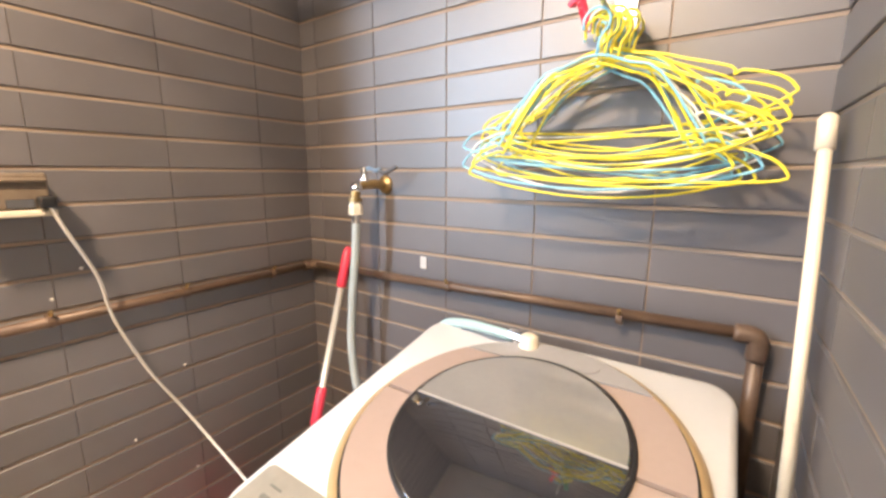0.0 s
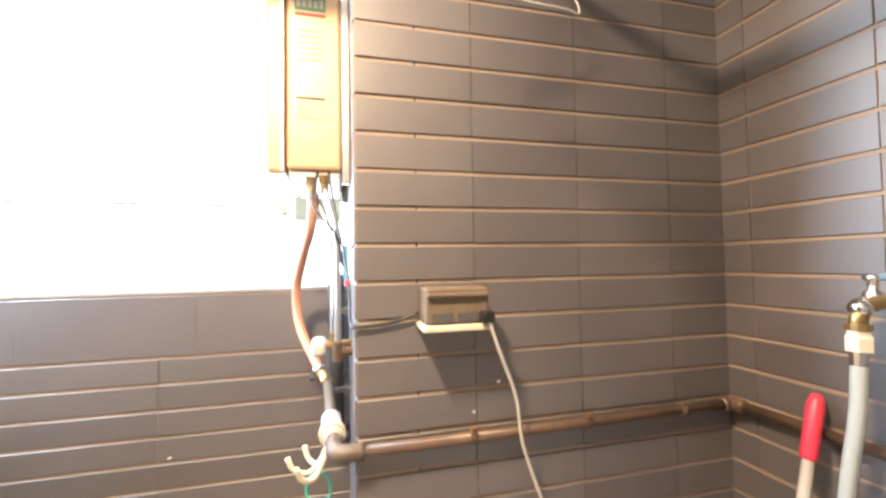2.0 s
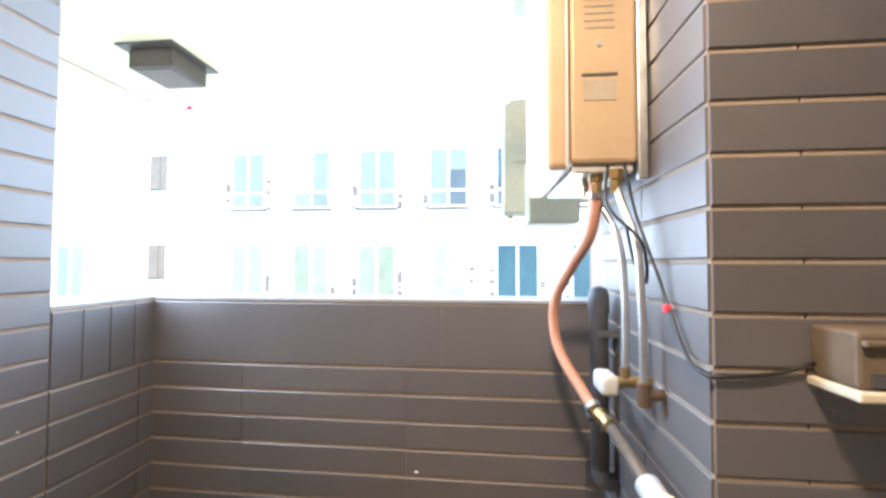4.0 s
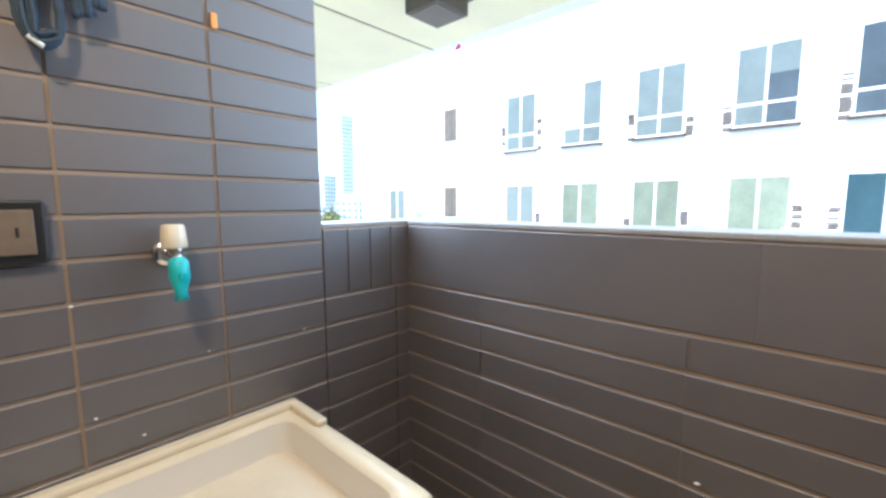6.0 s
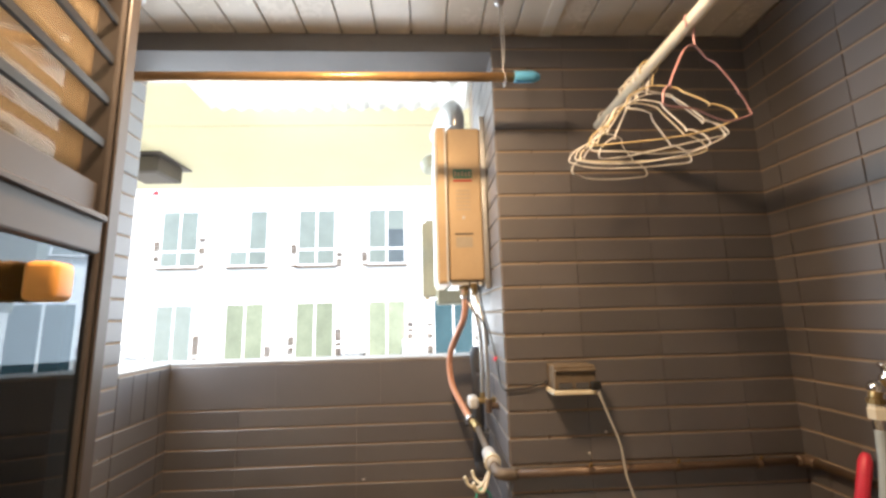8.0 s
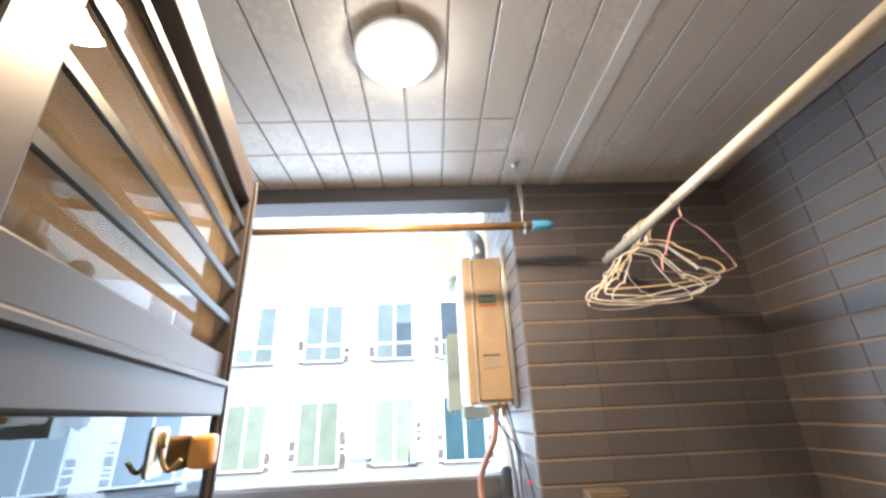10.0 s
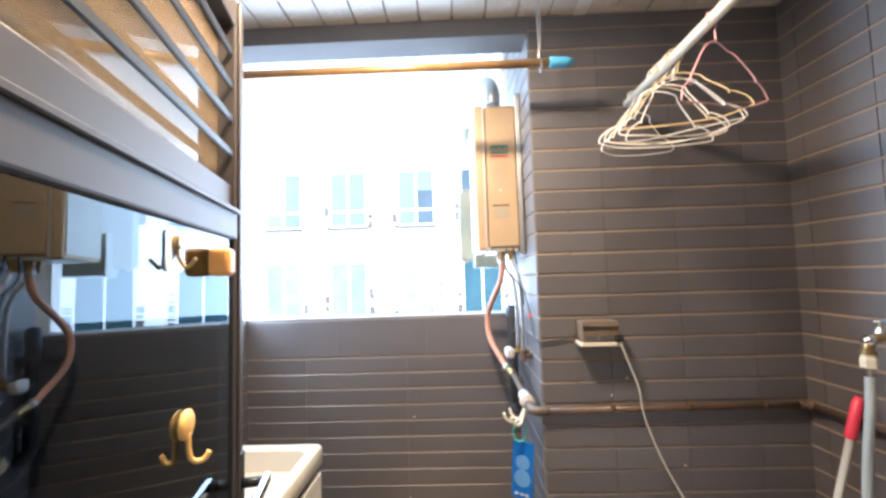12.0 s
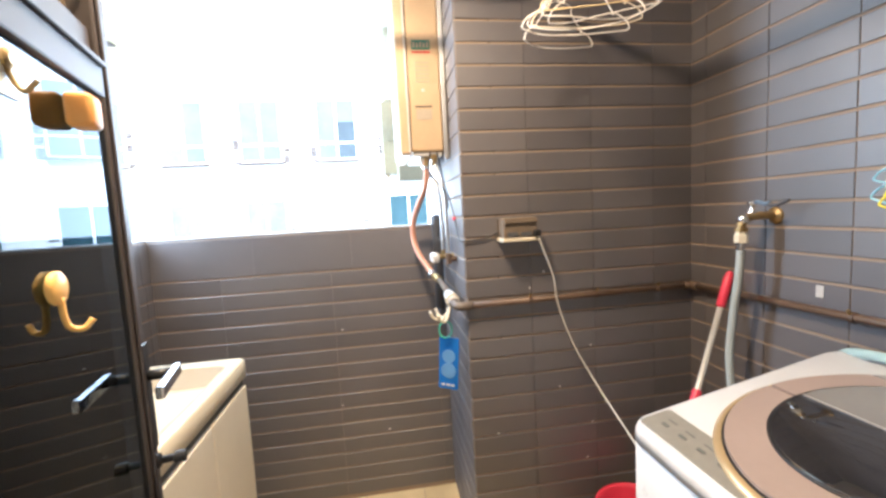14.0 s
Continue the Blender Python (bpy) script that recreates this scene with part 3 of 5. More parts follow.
def clothes_pole():
    t = thing("clothes_pole", (-0.953, -0.6, 2.15), "bronze clothes pole with blue end caps hung under the ceiling", "pole")
    x, z = -0.953, 2.162
    P("pole", tube([(x, -1.13, z), (x, 0.012, z)], 0.0135, 16), M_WOODPOLE, t, "", True)
    P("cap", lathe([(0.015, 0), (0.0165, 0.004), (0.016, 0.055), (0.009, 0.075)], 16, along((x, 0.008, z), (x, 1, z))), M_BLUECAP, t, "blue plastic cap", True)
    P("cap", lathe([(0.015, 0), (0.0165, 0.004), (0.016, 0.055), (0.009, 0.075)], 16, along((x, -1.125, z), (x, -9, z))), M_BLUECAP, t, "blue plastic cap", True)
    for y in (-0.020, -1.08):
        h = thing("pole_hanger", (x, y, CZ), "thin steel wire hanger holding the clothes pole", "hanger", "hangers of the clothes pole")
        P("plate", lathe([(0.014, 0), (0.014, -0.006), (0.004, -0.014)], 14, Matrix.Translation((x - 0.02, y, CZ - 0.006))), M_STEEL, h)
        P("wire", tube(smooth_line([(x - 0.02, y, CZ - 0.012), (x - 0.016, y, 2.33), (x - 0.008, y, 2.22), (x - 0.017, y, 2.16), (x - 0.004, y, 2.134), (x + 0.016, y, 2.145), (x + 0.016, y, 2.165)], 5), 0.0022, 6), M_STEEL, h, "", True)
        P("wire", tube(smooth_line([(x - 0.02, y + 0.006, CZ - 0.012), (x - 0.002, y + 0.006, 2.32), (x - 0.006, y + 0.004, 2.21)], 5), 0.0016, 6), M_STEEL, h, "", True)


clothes_pole()


def white_rod():
    t = thing("clothes_rod", (-0.5, 0.285, 2.058), "white painted clothes rod under the ceiling", "rod")
    P("rod", tube([(-1.05, 0.287, 2.058), (EX - 0.003, 0.283, 2.062)], 0.0135, 16), M_CREAM, t, "", True)
    P("flange", lathe([(0.028, 0), (0.028, 0.004), (0.017, 0.010), (0.017, 0.02)], 20, along((EX - 0.006, 0.283, 2.062), (-5, 0.283, 2.062))), M_STEEL, t)


white_rod()


def hanger_mesh(w=0.40, h=0.165, r=0.0018, sag=0.0, bend=0.0):
    """A wire hanger in the xz plane, hung at the origin."""
    b = bmesh.new()
    hook = [(-0.022 + 0.001, 0, -0.012), (-0.021, 0, 0.004), (-0.010, 0, 0.0165), (0.006, 0, 0.017), (0.017, 0, 0.006), (0.016, 0, -0.010), (0.005, 0, -0.024), (0.0, 0, -0.05)]
    tube([(x, y, z - 0.0155) for x, y, z in smooth_line(hook, 3)], r, 6, b)
    zt, zb = -0.065, -0.065 - h + 0.05
    loop = [(0, 0, zt), (0.05, 0, zt - 0.015), (w * 0.2, bend * 0.5, zt - 0.033), (w * 0.335, bend, zb + 0.046), (w * 0.345, bend, zb + 0.034), (w * 0.37, bend, zb + 0.038), (w * 0.46, bend, zb + 0.022), (w * 0.5, bend, zb + 0.004), (w * 0.485, bend, zb - 0.008), (w * 0.3, 0, zb - 0.012 - sag * 0.6), (0, 0, zb - 0.012 - sag), (-w * 0.3, 0, zb - 0.012 - sag * 0.6), (-w * 0.485, -bend, zb - 0.008), (-w * 0.5, -bend, zb + 0.004), (-w * 0.46, -bend, zb + 0.022), (-w * 0.37, -bend, zb + 0.038), (-w * 0.345, -bend, zb + 0.034), (-w * 0.335, -bend, zb + 0.046), (-w * 0.2, -bend * 0.5, zt - 0.033), (-0.05, 0, zt - 0.015)]
    n = len(loop)
    ring = [Vector(q) for q in loop]
    fine = []
    for i in range(n):
        p, q, u, v = ring[i - 1], ring[i], ring[(i + 1) % n], ring[(i + 2) % n]
        for k in range(3):
            f = k / 3
            fine.append(0.5 * ((2 * q) + (u - p) * f + (2 * p - 5 * q + 4 * u - v) * f * f + (3 * q - p - 3 * u + v) * f ** 3))
    tube(fine, r, 6, b, close=True)
    return b


def hung(material, m, label, group, **kw):
    ob = mesh_ob("wire_hanger", hanger_mesh(**kw), material, True)
    ob.matrix_basis = m
    return tagged(ob, label, "hanger", group)


_r = random.Random(11)
_cols = [(M_YELLOW, "yellow"), (M_SKY, "light blue"), (M_YELLOW, "yellow"), (M_PALEWIRE, "white"), (M_YELLOW, "yellow"), (M_SKY, "light blue"), (M_YELLOW, "yellow"), (M_YELLOW, "yellow")]
for _i in range(26):
    _m, _c = _cols[_i % 8]
    hung(_m, pose(-0.185 + _r.uniform(-0.02, 0.02), 0.845 - 0.0055 * _i, 1.600 - (0.018 if _i > 15 else 0) + _r.uniform(-0.012, 0.012), _r.uniform(-5, 3) + (8 if _i > 18 else 0), _r.uniform(-4, 7), _r.uniform(-14, 14)), _c + " plastic-coated wire hanger in a bunch on the wall hook", "hangers bunched on the wall hook", w=_r.uniform(0.42, 0.475), h=_r.uniform(0.155, 0.232), sag=_r.choice((0, 0.006, 0.015, 0.03, 0.045, 0.055)), bend=_r.uniform(-0.02, 0.02), r=0.0021)


def wall_hook():
    t = thing("wall_hook", (-0.185, NY, 1.61), "steel arm hook on the tiled wall", "hook")
    P("plate", box(-0.205, -0.165, NY - 0.009, NY - 0.003, 1.58, 1.66, 0.002), M_STEEL, t)
    P("arm", tube(smooth_line([(-0.185, NY - 0.005, 1.585), (-0.185, NY - 0.08, 1.592), (-0.185, NY - 0.175, 1.594), (-0.185, NY - 0.20, 1.620)], 5), 0.004, 8), M_STEEL, t, "", True)


wall_hook()


def clothes_peg(m, material, label):
    t = thing("clothes_peg", (0, 0, 0), label, "peg", "pegs on the hanger bunch")
    t.matrix_basis = m
    for s in (-1, 1):
        sub("jaw", box(-0.005, 0.005, s * 0.005 - 0.003, s * 0.005 + 0.003, -0.035, 0.035, 0.0015, 1), material, t)
    sub("spring", tube([(0.006 * math.cos(a), 0.006 * math.sin(a), 0.0008 * k) for k, a in enumerate([0.6 * q for q in range(22)])], 0.0009, 5), M_STEEL, t)


clothes_peg(pose(-0.235, 0.775, 1.645, 30, 60, 10), M_RED, "red plastic clothes peg clipped to hangers")
clothes_peg(pose(-0.225, 0.735, 1.60, 10, -25, 40), M_RED, "red plastic clothes peg clipped to hangers")
clothes_peg(pose(-0.17, 0.74, 1.64, -30, 70, 80), M_GREEN, "green plastic clothes peg clipped to hangers")

_few = [(-1.00, M_PALEWIRE, "yellowed white", 14), (-0.85, M_PALEWIRE, "white", -16), (-0.83, M_WARMWHITE, "yellowed white", -6), (-0.81, M_PALEWIRE, "white", -24), (-0.79, M_PALEWIRE, "white", -12), (-0.77, M_PALEWIRE, "white", 4), (-0.75, M_WIREBEIGE, "beige", -18), (-0.60, M_PINK, "pink", 34)]
for _x, _m, _c, _t in _few:
    hung(_m, pose(_x, 0.287, 2.0715 + 0.004, _r.uniform(-4, 4), _r.uniform(-9, 9), 90 + _t), _c + " wire hanger on the white clothes rod", "hangers on the clothes rod", w=0.30, h=_r.uniform(0.165, 0.19), sag=_r.choice((0, 0.01, 0.02)), bend=_r.uniform(-0.03, 0.03), r=0.0021)


# ---- doorway and door ----
def door_frame():
    t = tagged(thing("door_frame", (EX, -0.28, 0), "dark brown aluminium door frame", "door frame"), kind="structure")
    P("jamb", box(EX - 0.012, EX + TH - 0.002, -0.700, -0.668, 0, 2.155, 0.003), M_ALU, t)
    P("jamb", box(EX - 0.012, EX + TH - 0.002, 0.118, 0.150, 0, 2.155, 0.003), M_ALU, t)
    P("head", box(EX - 0.012, EX + TH - 0.002, -0.667, 0.117, 2.11, 2.155, 0.003), M_ALU, t)
    P("threshold", box(EX - 0.01, EX + TH, -0.667, 0.117, -0.004, 0.02, 0.003), M_ALU, t)


door_frame()
LEAF = pose(0.18, -0.59, 0, 0, 0, 13)   # the open door: hinge at the origin, leaf along -x, front towards +y


def door():
    d = tagged(new("door_1"), "open dark brown aluminium door with smoked glass and bars", "door", kind="structure")
    d.matrix_basis = LEAF
    x0, x1, y0, ys, z0, z1 = -0.745, 0.0, -0.043, 0.0, 0.03, 2.085
    st = sub("stile", box(x0, x0 + 0.055, y0, ys, z0, z1, 0.004), M_ALU, d)
    sub("stile", box(x1 - 0.085, x1 - 0.028, y0, ys, z0, z1, 0.004), M_ALU, d)
    sub("edge_bead", box(x0 + 0.040, x0 + 0.047, ys + 0.0002, ys + 0.006, z0, z1, 0.002, 1), M_ALU, st)
    xa, xb = x0 + 0.056, x1 - 0.086
    sub("top_rail", box(xa, xb, y0, ys - 0.001, z1 - 0.06, z1, 0.003), M_ALU, d)
    sub("bottom_rail", box(xa, xb, y0, ys - 0.001, z0, z0 + 0.10, 0.003), M_ALU, d)
    mid = sub("middle_rail", box(xa, xb, y0, ys + 0.004, 1.585, 1.648, 0.004), M_ALU, d)
    sub("ledge", box(xa, xb, y0 + 0.006, ys - 0.008, 1.649, 1.695, 0.003), M_ALU, mid)
    sub("bead", box(xa, xb, ys + 0.0042, ys + 0.010, 1.634, 1.644, 0.002, 1), M_ALU, mid)
    lo = sub("glass_pane", box(xa, xb, ys - 0.010, ys - 0.005, z0 + 0.101, 1.584), M_DOORGLASS, d, "smoked reflective glass")
    up = sub("glass_pane", box(xa, xb, y0 + 0.004, y0 + 0.009, 1.696, z1 - 0.061), M_CLEARGLASS, d, "clear glass toned tan")
    for g in (lo, up):
        g.visible_shadow = False
    for k in range(11):
        z = 1.485 - 0.128 * k
        sub("bar", box(xa, xb, y0 + 0.002, y0 + 0.020, z - 0.012, z + 0.012, 0.002, 1), M_ALU, d)
    for k in range(4):
        z = 1.758 + 0.070 * k
        sub("bar", box(xa, xb, ys - 0.0110, ys - 0.0045, z - 0.008, z + 0.008, 0.002, 1), M_BLACKRUB, d)
    for sy, yf in ((1, ys), (-1, y0)):
        pl = sub("handle_plate", box(x0 + 0.010, x0 + 0.038, *sorted((yf + sy * 0.0002, yf + sy * 0.006)), 0.96, 1.16, 0.002), M_BLACKRUB, d, "black handle plate")
        sub("spindle", tube([(x0 + 0.024, yf, 1.10), (x0 + 0.024, yf + sy * 0.045, 1.10)], 0.010, 12), M_BLACKRUB, pl, "", True)
        sub("lever", box(x0 + 0.010, x0 + 0.135, *sorted((yf + sy * 0.042, yf + sy * 0.056)), 1.090, 1.112, 0.004), M_CHROME, pl, "flat silver lever")
        sub("thumb_turn", lathe([(0.014, 0), (0.014, 0.008), (0.007, 0.012), (0.007, 0.03), (0.011, 0.032), (0.011, 0.05)], 14, along((x0 + 0.024, yf, 0.935), (x0 + 0.024, yf + sy, 0.935))), M_BLACKRUB, pl, "black thumb turn")
    sub("lock_faceplate", box(x0 - 0.002, x0 - 0.0001, y0 + 0.010, ys - 0.010, 0.90, 1.16, 0.0005, 1), M_STEEL, d, "steel lock plate")
    for z in (0.25, 1.05, 1.85):
        sub("hinge", tube([(x1 - 0.021, y0 - 0.004, z), (x1 - 0.021, y0 - 0.004, z + 0.10)], 0.008, 12), M_STEEL, d)


door()


def on_glass(name, u, z, label, category):
    """A thing stuck to the front of the lower door glass, u metres from the hinge."""
    t = tagged(new(name), label, category)
    t.matrix_basis = LEAF @ Matrix.Translation((-u, -0.0045, z))
    return t


def round_hook():
    t = on_glass("adhesive_hook", 0.460, 1.304, "yellow round plastic hook stuck to the door glass", "hook")
    sub("disc", lathe([(0.0185, 0), (0.0205, 0.002), (0.0205, 0.007), (0.018, 0.009)], 28, pose(0, 0, 0, -90, 0, 0)), M_AMBER, t, "", True)
    sub("prong", tube(smooth_line([(0, 0.007, -0.012), (0, 0.008, -0.036), (-0.003, 0.012, -0.050), (-0.008, 0.023, -0.053), (-0.013, 0.031, -0.043)], 5), 0.0036, 10), M_AMBER, t, "", True)


def box_hook():
    t = on_glass("suction_holder", 0.566, 1.535, "orange plastic block stuck to the door glass", "holder")
    sub("block", box(-0.020, 0.020, 0.0005, 0.034, -0.0235, 0.0235, 0.008, 3), M_ORANGE, t, "", True)
    sub("recess", lathe([(0.012, 0), (0.013, 0.0015), (0.010, 0.002)], 16, pose(-0.0202, 0.018, 0, 0, -90, 0)), M_LABELGREY, t)


def clear_hook():
    t = on_glass("clear_hook", 0.425, 1.545, "clear adhesive pad with a small metal hook on the glass", "hook")
    sub("pad", rounded_slab(0.055, 0.055, 0.002, 0.008, 4, m=pose(0, 0, 0, -90, 0, 0)), M_CLEAR, t)
    sub("prong", tube(smooth_line([(0, 0.003, 0.012), (0, 0.006, -0.008), (0, 0.016, -0.022), (0, 0.028, -0.010)], 5), 0.0028, 8), M_BRASS, t, "", True)
    sub("cap", lathe([(0.010, 0), (0.011, 0.004), (0.006, 0.007)], 14, pose(0, 0.002, 0.012, -90, 0, 0)), M_BRASS, t)


round_hook()
box_hook()
clear_hook()


# ---- washing machine ----
def washer():
    cx, cy, w, dd = -0.252, 0.508, 0.606, 0.575
    t = thing("washing_machine", (cx, cy, 0), "white top-loading washing machine with a rose-grey lid", "washing machine")
    SL = 0.2

    def slope(bm, from_z, front):
        for v in bm.verts:
            if v.co.z > from_z:
                v.co.z += SL * (v.co.y + dd / 2) + front
        return bm
    sub("body", slope(rounded_slab(w - 0.012, dd - 0.012, 0.835, 0.03, m=Matrix.Translation((0, 0, 0.02))), 0.5, -0.02), M_WHITE, t, "", True)
    deck = sub("top_deck", slope(rounded_slab(w, dd, 0.034, 0.05, 8, inset=0.014, m=Matrix.Translation((0, 0, 0.838))), 0.5, 0.0), M_WHITE, t, "", True)
    for sx in (-1, 1):
        for sy in (-1, 1):
            sub("foot", lathe([(0.022, 0), (0.022, 0.012), (0.012, 0.02)], 14, Matrix.Translation((sx * 0.24, sy * 0.22, 0))), M_BLACKRUB, t)
    top = Matrix.Translation((0, -dd / 2, 0.872)) @ Matrix.Shear("XY", 4, (0, 0)) @ Matrix(((1, 0, 0, 0), (0, 1, 0, 0), (0, SL, 1, 0), (0, 0, 0, 1)))

    def on(x, y, z=0.0):
        return top @ Matrix.Translation((x - cx, y - cy + dd / 2, z))
    pan = sub("control_panel", rounded_slab(0.40, 0.075, 0.003, 0.01, 4, m=on(-0.335, 0.278)), M_PANEL, deck, "grey control panel")
    for k in range(6):
        sub("button", rounded_slab(0.020, 0.008, 0.0012, 0.003, 4, m=on(-0.49 + 0.05 * k, 0.272, 0.003)), M_PANELDARK, pan)
        sub("print", rounded_slab(0.026, 0.003, 0.0006, 0.001, 3, m=on(-0.49 + 0.05 * k, 0.290, 0.003)), M_PANELDARK, pan)
    sub("display", rounded_slab(0.05, 0.022, 0.002, 0.003, 3, m=on(-0.20, 0.282, 0.003)), M_BLACKRUB, pan)
    rx, ry, rr = -0.235, 0.512, 0.256
    sub("lid_rim", lathe([(rr + 0.008, 0), (rr + 0.008, 0.005), (rr - 0.004, 0.012), (rr - 0.008, 0.010)], 64, on(rx, ry)), M_RIM, deck, "gold-toned rim", True)
    sub("lid_groove", lathe([(rr - 0.006, 0.0), (rr - 0.006, 0.0115)], 64, on(rx, ry)), M_BLACKRUB, deck)

    def lid_piece(y_lo, y_hi, name, material, rad=rr - 0.011, z=0.0, lift=0.018):
        b = bmesh.new()
        n = 40
        a, c = [], []
        for k in range(n + 1):
            yv = y_lo + (y_hi - y_lo) * k / n
            half = math.sqrt(max(rad * rad - yv * yv, 1e-6))
            a.append((-half, yv)), c.append((half, yv))
        out = a + c[::-1]
        lo = [b.verts.new(on(rx + p, ry + q, z) @ Vector((0, 0, 0))) for p, q in out]
        hi = [b.verts.new(on(rx + p, ry + q, z + lift) @ Vector((0, 0, 0))) for p, q in out]
        m2 = len(out)
        for k in range(m2):
            b.faces.new((lo[k], lo[(k + 1) % m2], hi[(k + 1) % m2], hi[k]))
        b.faces.new(hi)
        b.faces.new(lo[::-1])
        return sub(name, b, material, deck)
    lid_piece(-0.243, 0.004, "lid_front", M_LID)
    lid_piece(0.012, 0.171, "lid_middle", M_LID)
    lid_piece(0.175, 0.243, "lid_rear", M_WGREY)
    win = sub("lid_window", lathe([(0.178, 0.018), (0.178, 0.0215), (0.172, 0.0235), (0.02, 0.0245)], 56, on(-0.240, 0.520)), M_SMOKE, deck, "smoked see-through lid window", True)
    sub("window_rim", lathe([(0.1815, 0.0185), (0.1815, 0.0215), (0.179, 0.0222)], 56, on(-0.240, 0.520)), M_BLACKRUB, win, "", True)
    # rear half of the smoked window: its paler grey is a reflection painted in
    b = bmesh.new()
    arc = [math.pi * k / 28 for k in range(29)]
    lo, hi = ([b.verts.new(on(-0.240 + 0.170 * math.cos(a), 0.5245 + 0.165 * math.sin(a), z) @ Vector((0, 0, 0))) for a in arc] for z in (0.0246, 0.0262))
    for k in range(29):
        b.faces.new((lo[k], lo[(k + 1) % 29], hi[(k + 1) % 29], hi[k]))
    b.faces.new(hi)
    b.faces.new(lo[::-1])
    sub("rear_window", b, M_SMOKEREFLECT, win, "rear leaf of the lid window, a grey reflection put into its colour")
    b = box(-0.172, 0.172, -0.002, 0.002, 0.0250, 0.0268)
    bmesh.ops.transform(b, matrix=on(-0.240, 0.523), verts=b.verts)
    sub("fold_line", b, M_WGREY, win)
    P_el = on(-0.298, 0.742, 0.0) @ Vector((0, 0, 0))
    el = sub("inlet_elbow", lathe([(0.022, 0), (0.022, 0.016), (0.018, 0.020), (0.018, 0.036), (0.010, 0.040)], 16, Matrix.Translation(P_el)), M_CREAM, t, "cream plastic inlet elbow", True)
    sub("nut", tube([P_el + Vector((-0.012, 0, 0.026)), P_el + Vector((-0.045, 0.003, 0.031))], 0.012, 10), M_CHROME, el)
    sub("round_logo", lathe([(0.022, 0.0185), (0.022, 0.0195)], 24, on(-0.175, 0.72)), M_WGREY, deck)


washer()


def washer_hose():
    t = thing("water_hose", (-0.8, 0.76, 0.9), "grey vinyl water hose from the wall tap to the washing machine", "hose")
    P("hose", tube(smooth_line([(-0.809, 0.767, 1.22), (-0.815, 0.765, 1.12), (-0.835, 0.765, 0.98), (-0.845, 0.765, 0.84), (-0.82, 0.765, 0.70), (-0.74, 0.775, 0.60), (-0.65, 0.79, 0.66), (-0.605, 0.80, 0.80)], 8), 0.0115, 12), M_GREYHOSE, t, "", True)
    P("hose_end", tube(smooth_line([(-0.605, 0.80, 0.80), (-0.585, 0.80, 0.90), (-0.535, 0.785, 0.972), (-0.46, 0.765, 0.996), (-0.39, 0.75, 1.002), (-0.335, 0.745, 1.001)], 8), 0.0115, 12), M_PALEHOSE, t, "pale blue hose end", True)
    P("collar", tube([(-0.809, 0.767, 1.255), (-0.810, 0.767, 1.205)], 0.014, 12, rings=lambda i: 1 - 0.1 * i), M_CHROME, t)


washer_hose()


def wall_tap():
    t = thing("wall_tap", (-0.80, NY, 1.30), "old brass and chrome tap on the tiled wall", "tap")
    P("flange", lathe([(0.026, 0), (0.024, 0.006), (0.012, 0.012)], 20, along((-0.79, NY - 0.004, 1.305), (-0.79, -9, 1.305))), M_BRASS, t)
    P("body", tube(smooth_line([(-0.79, NY - 0.006, 1.305), (-0.795, 0.82, 1.307), (-0.803, 0.785, 1.303), (-0.808, 0.768, 1.285), (-0.809, 0.767, 1.26)], 5), 0.0125, 12), M_BRASS, t, "", True)
    P("bonnet", lathe([(0.014, 0), (0.015, 0.014), (0.008, 0.02), (0.008, 0.034), (0.013, 0.036), (0.013, 0.044)], 16, Matrix.Translation((-0.806, 0.80, 1.307))), M_CHROME, t, "", True)
    P("lever", tube(smooth_line([(-0.806, 0.80, 1.345), (-0.785, 0.80, 1.348), (-0.765, 0.80, 1.342), (-0.75, 0.80, 1.346)], 4), 0.006, 8), M_SLATEBLUE, t, "blue-grey lever", True)
    P("lever_tip", tube(smooth_line([(-0.757, 0.801, 1.343), (-0.735, 0.803, 1.338), (-0.712, 0.806, 1.346), (-0.700, 0.808, 1.352)], 4), 0.0055, 8), M_DARKPIPE, t, "dark lever end", True)
    P("elbow_cap", lathe([(0.002, -0.017), (0.010, -0.014), (0.0165, -0.004), (0.0165, 0.004), (0.010, 0.014), (0.002, 0.017)], 16, Matrix.Translation((-0.808, 0.772, 1.297))), M_CHROME, t, "worn chrome elbow", True)
    P("gasket", tube([(-0.809, 0.767, 1.262), (-0.809, 0.767, 1.272)], 0.0175, 12), M_BRASS, t)
    P("nut", lathe([(0.019, 0), (0.019, 0.022), (0.016, 0.026), (0.016, 0.042)], 6, Matrix.Translation((-0.809, 0.767, 1.228))), M_CREAM, t, "pale hose nut")


wall_tap()


def sticker():
    tagged(mesh_ob("sticker", rounded_slab(0.020, 0.033, 0.0012, 0.002, 3, m=pose(-0.657, NY - 0.006, 1.098, 90, 0, 0)), M_WHITE), "small white sticker on the tiled wall", "sticker")


sticker()


